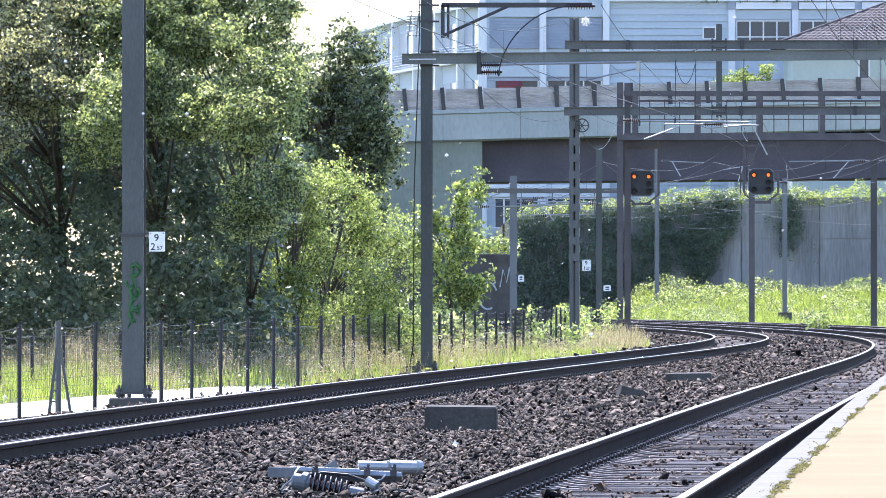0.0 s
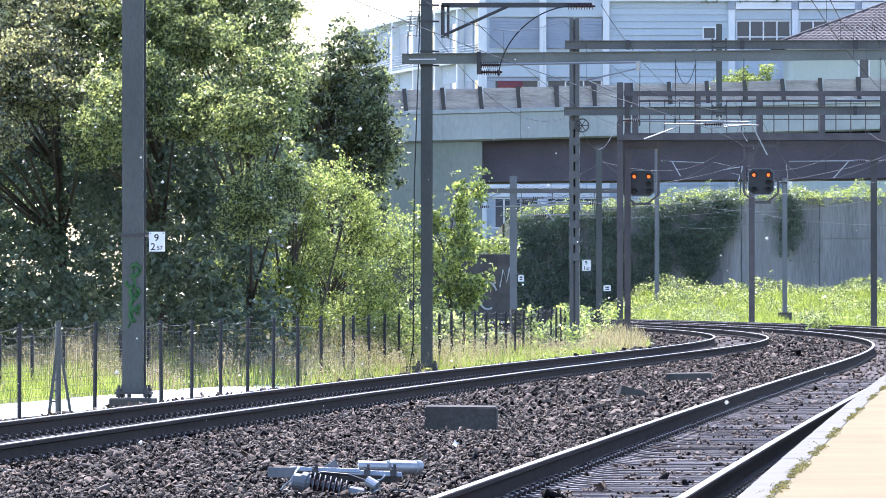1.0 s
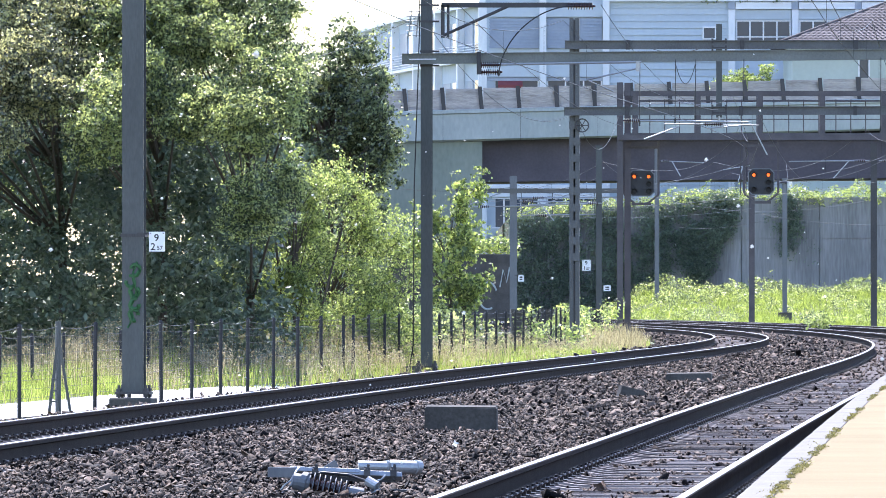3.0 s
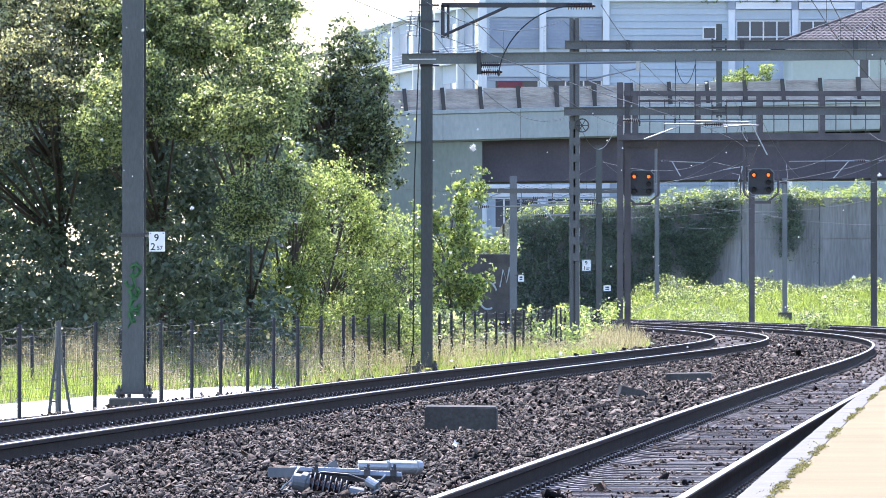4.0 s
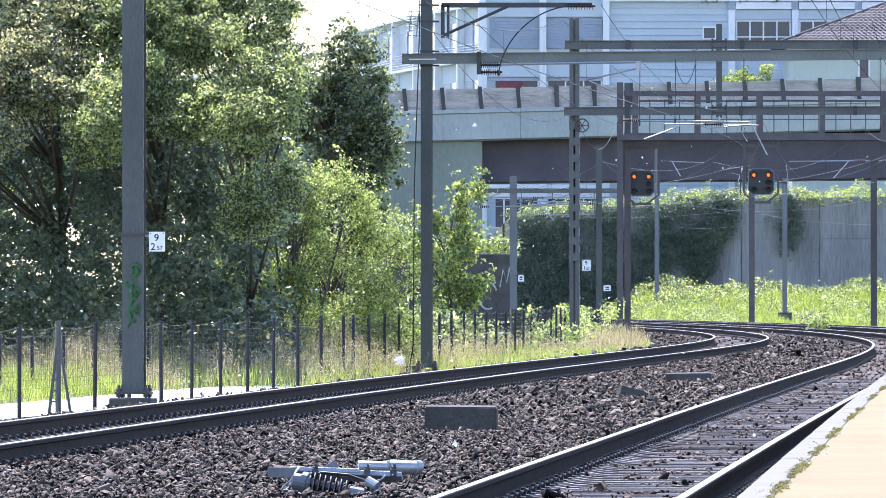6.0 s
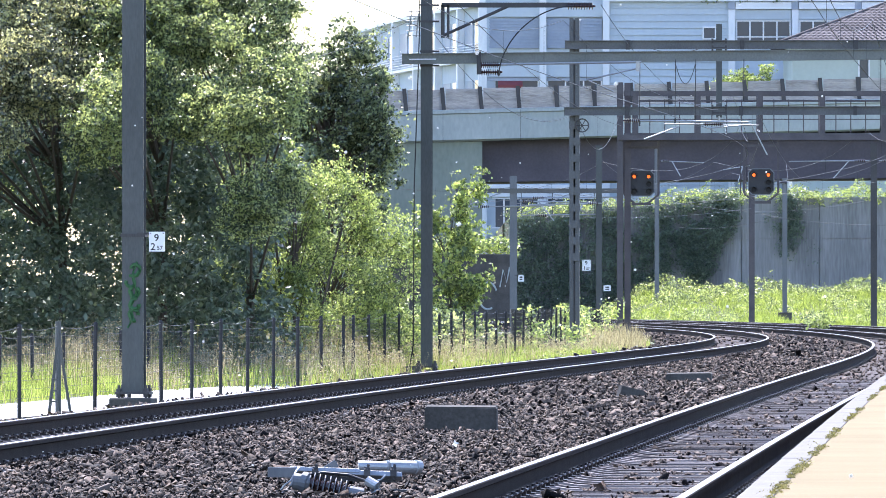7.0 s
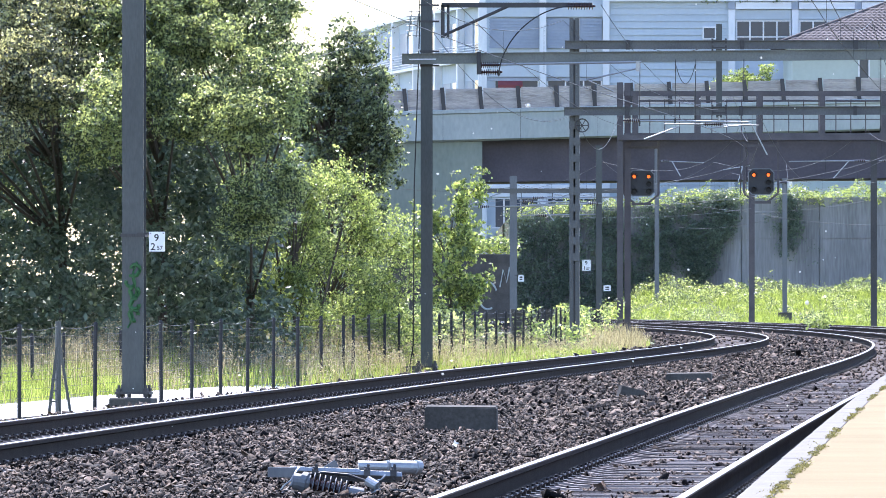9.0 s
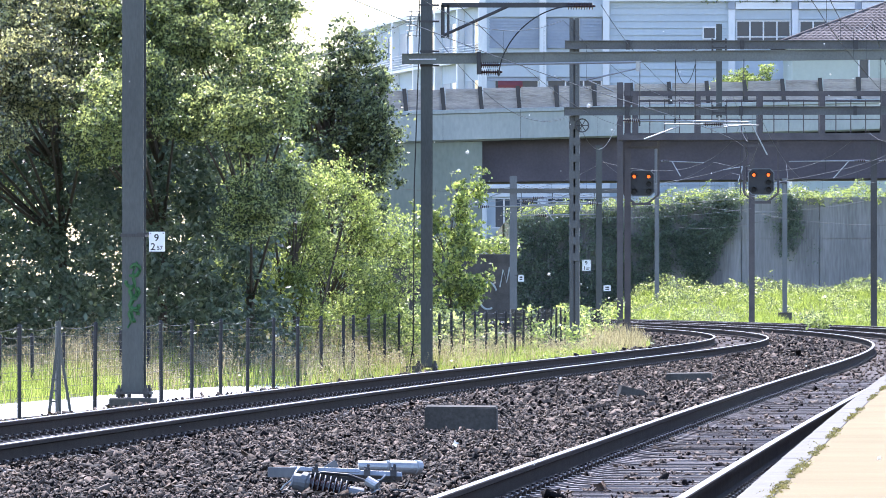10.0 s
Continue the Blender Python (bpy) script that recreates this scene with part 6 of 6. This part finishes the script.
    bent(bm, [(-0.45, -0.14, 0.0), (-0.40, -0.16, 0.03), (-0.37, -0.14, 0.10)], 0.008, 6)
    part("pigtail_wire", bm, GALVA, g)
    for x in (-0.215, 0.155, 0.345):
        bm = bmesh.new()
        box(bm, x - 0.022, x + 0.022, -0.09, 0.06, 0.12, 0.17)
        rod(bm, (x, -0.05, 0.10), (x + 0.01, -0.05, 0.205), 0.012, 6)
        rod(bm, (x, -0.05, 0.17), (x + 0.003, -0.05, 0.185), 0.024, 6)
        part("clamp_bolt", bm, MAST_DARK, g)
    bm = bmesh.new()
    rod(bm, (0.16, -0.16, 0.09), (0.23, -0.2, 0.05), 0.036, 12)
    bent(bm, [(0.22, -0.2, 0.06), (0.25, -0.2, 0.03), (0.19, -0.2, 0.0), (0.14, -0.2, -0.005)], 0.012, 6)
    bent(bm, [(0.20, -0.18, 0.08), (0.26, -0.18, 0.10), (0.29, -0.16, 0.13)], 0.007, 6)
    part("clevis", bm, GALVA, g, "bright clevis")
    flat("hook_plate", -0.10, 0.06, 0.1, 0.125, 0.0, 0.055, tilt(-0.10, 0, 0.155, 0, -32, 0), GALVA_MAST, "bent hook plate")
    flat("counter_block", 0.30, 0.46, -0.18, -0.06, 0.0, 0.06, tilt(0, 0, -0.02, 0, 2, 8), MAST_DARK, "dark cast block")


def build_small_things():
    for x, y in ((2.03, 240.0), (2.85, 241.0), (4.40, 252.0)):
        bm = bmesh.new()
        box(bm, -0.15, 0.15, -0.15, 0.15, -0.4, 1.02)
        box(bm, -0.18, 0.18, -0.18, 0.18, 1.0, 1.09)
        ob = part("gate_pillar", bm, CONCRETE)
        ob.matrix_basis = pose(x, y, -0.3, 0, 0, 6)
        tagged(ob, "short grey concrete pillar behind the fence", "pillar", "pillars behind the fence")
    concrete_block((0.19, 91.0, -0.20), (0.75, 0.16, 0.275), -7, (7, 0.8), "upright grey concrete slab half sunk in ballast")
    concrete_block((3.99, 142, -0.19), (0.74, 0.30, 0.135), -5, (3, -1), "flat concrete slab lying in the ballast")
    concrete_block((2.60, 121.5, -0.19), (0.36, 0.2, 0.12), 15, (4, 15), "tilted broken concrete lump in the ballast")
    concrete_block((-0.70, 158.6, -0.22), (0.60, 0.4, 0.14), -4, (0, 0), "flat concrete cable cover beside a mast")
    build_insulator_wreck()
    bm = bmesh.new()
    star = [bm.verts.new((r * math.cos(t), 0.012 * math.sin(3 * t), r * math.sin(t))) for r, t in
            zip((0.036, 0.016, 0.04, 0.018, 0.034, 0.02, 0.038, 0.015), np.linspace(0.3, 0.3 + 2 * math.pi, 8, False))]
    c = bm.verts.new((0, -0.01, 0))
    for i in range(8):
        bm.faces.new((star[i], star[(i + 1) % 8], c))
    bmesh.ops.solidify(bm, geom=bm.faces[:], thickness=0.003)
    ob = part("paper_scrap", bm, SIGN)
    ob.matrix_basis = pose(0.112, 79.0, -0.115)
    tagged(ob, "crumpled scrap of white paper on the ballast", "litter")


# ---------------- floating seed fluff ----------------
def fluff_mesh(seed, r):
    rng = np.random.default_rng(seed)
    bm = bmesh.new()
    bmesh.ops.create_icosphere(bm, subdivisions=1, radius=r * 0.62)
    for v in bm.verts:
        v.co *= rng.uniform(0.8, 1.15)
    for _ in range(70):
        d = Vector(rng.normal(size=3)).normalized()
        rod(bm, d * r * 0.35, d * r * rng.uniform(0.75, 1.05), r * 0.05, 3, r * 0.03)
    me = bpy.data.meshes.new("seed_fluff")
    bm.to_mesh(me)
    bm.free()
    me.materials.append(FLUFF)
    return me


FLIGHTS = []
# tufts that pass close by: distance, then (second, x, z) along the way
NEAR_TUFTS = [
    (7.0, ((0.0, 0.114, 1.467), (0.3, 0.193, 1.409), (0.6, 0.285, 1.345))),
    (9.7, ((4.2, 0.080, 1.391), (4.3, 0.105, 1.380), (4.5, 0.174, 1.346), (4.8, 0.268, 1.306))),
    (6.0, ((5.5, -0.262, 1.295), (5.7, -0.169, 1.258))),
    (14.1, ((7.5, -0.011, 1.530), (7.7, 0.007, 1.510), (8.0, 0.046, 1.507), (8.5, 0.099, 1.529), (9.0, 0.137, 1.551), (10.0, 0.235, 1.551))),
    (17.2, ((7.8, 0.440, 1.627), (8.1, 0.582, 1.594), (8.5, 0.786, 1.564))),
    (15.5, ((7.9, 0.511, 1.530), (8.0, 0.532, 1.497), (8.1, 0.544, 1.470))),
    (12.9, ((7.2, 0.100, 1.308), (7.3, 0.140, 1.285), (7.4, 0.187, 1.255))),
    (15.5, ((7.5, 0.431, 1.656), (7.8, 0.506, 1.678))),
    (15.5, ((0.9, 0.478, 1.068), (1.0, 0.502, 1.056))),
    (15.5, ((0.9, -0.559, 0.993), (1.0, -0.535, 0.985))),
    (17.2, ((2.4, -0.249, 0.968), (2.5, -0.221, 0.959))),
    (17.2, ((2.4, 0.487, 1.376), (2.5, 0.507, 1.370))),
    (17.2, ((4.4, 0.307, 1.098), (4.5, 0.326, 1.090))),
    (17.2, ((9.9, 0.034, 1.534), (10.0, 0.048, 1.526))),
    (19.4, ((9.9, 0.220, 1.300), (10.0, 0.235, 1.291))),
    (17.2, ((1.4, -0.027, 1.559), (1.5, 0.007, 1.556))),
    (19.4, ((1.8, 0.058, 1.570), (2.1, 0.207, 1.538))),
]


def along(way, d, s):
    """The place at s seconds on a way of (second, x, z), carried on straight at both ends."""
    ts = [w[0] for w in way]
    if s <= ts[0]:
        k = 0
    elif s >= ts[-1]:
        k = len(way) - 2
    else:
        k = max(i for i in range(len(way) - 1) if ts[i] <= s)
    a, b = way[k], way[k + 1]
    u = (s - a[0]) / (b[0] - a[0])
    return Vector((a[1] + (b[1] - a[1]) * u, d, max(0.6, a[2] + (b[2] - a[2]) * u)))


def build_fluff():
    meshes = [fluff_mesh(k, 0.0048) for k in range(4)] + [fluff_mesh(k, 0.0034) for k in range(9, 13)]
    label = "white tuft of seed fluff drifting in the air"
    rng = np.random.default_rng(99)
    for k, (d, way) in enumerate(NEAR_TUFTS):
        ob = tagged(new("seed_fluff", meshes[k % 4]), label, "seed fluff", "drifting seed fluff")
        times = sorted({0.0, 10.0, *(w[0] for w in way)})
        FLIGHTS.append((ob, [(s, along(way, d, s)) for s in times]))
    for k in range(120):
        d = rng.uniform(12, 46)
        half = d * 0.0506
        t = rng.uniform(0, 10)
        at = Vector((rng.uniform(-half, half), d, 1.25 + d * rng.uniform(-0.012, 0.034)))
        drift = Vector((rng.normal(0.22, 0.2), rng.normal(0, 0.1), rng.normal(-0.05, 0.12)))
        ob = tagged(new("seed_fluff", meshes[4 + k % 4]), label, "seed fluff", "drifting seed fluff")
        way = []
        for s in (0.0, 2.5, 5.0, 7.5, 10.0):
            p = at + drift * (s - t) + Vector((0, 0, 0.02 * math.sin(s * 1.3 + k)))
            p.z = max(p.z, 0.62)
            way.append((s, p))
        FLIGHTS.append((ob, way))


def motions():
    for k, (ob, way) in enumerate(FLIGHTS):
        walk(ob, [(s, pose(p.x, p.y, p.z, 20 * math.sin(s + k), 0, 15 * math.cos(s * 0.7 + k))) for s, p in way])


# ---------------- the place ----------------
SLEEPER_MESH, FASTENING_MESH, EDGE_MESH = sleeper_mesh(), fastening_mesh(), edge_mesh()
build_ground()
build_ballast_bed()
build_bridge()
build_wall()
build_office()
build_wing()
build_house()
build_mast_near()
build_portal_front()
build_portal_middle()
build_gantry()
build_far_masts()
build_far_cross_arm()
build_wires()
build_trees()
build_bank()
build_fences()
build_grass()
build_small_things()
build_fluff()
build_platform()
build_track("track_platform", TRACK_A, -115, 420, (-32, 66), "platform railway track on rusty steel sleepers")
build_track("track_outer", TRACK_B, -115, 420, (-16, 110), "outer railway track on rusty steel sleepers")
build_track("track_third", TRACK_C, 150, 420, (200, 203), "third railway track joining beyond the curve")
scatter_stones("ballast_stones", 54, 100, 185, 0.015, 1, "loose dark brown crushed ballast stones")
scatter_stones("ballast_stones", 100, 190, 50, 0.022, 2, "loose dark brown crushed ballast stones")
scatter_stones("ballast_stones", 190, 380, 11, 0.034, 3, "loose dark brown crushed ballast stones")
motions()
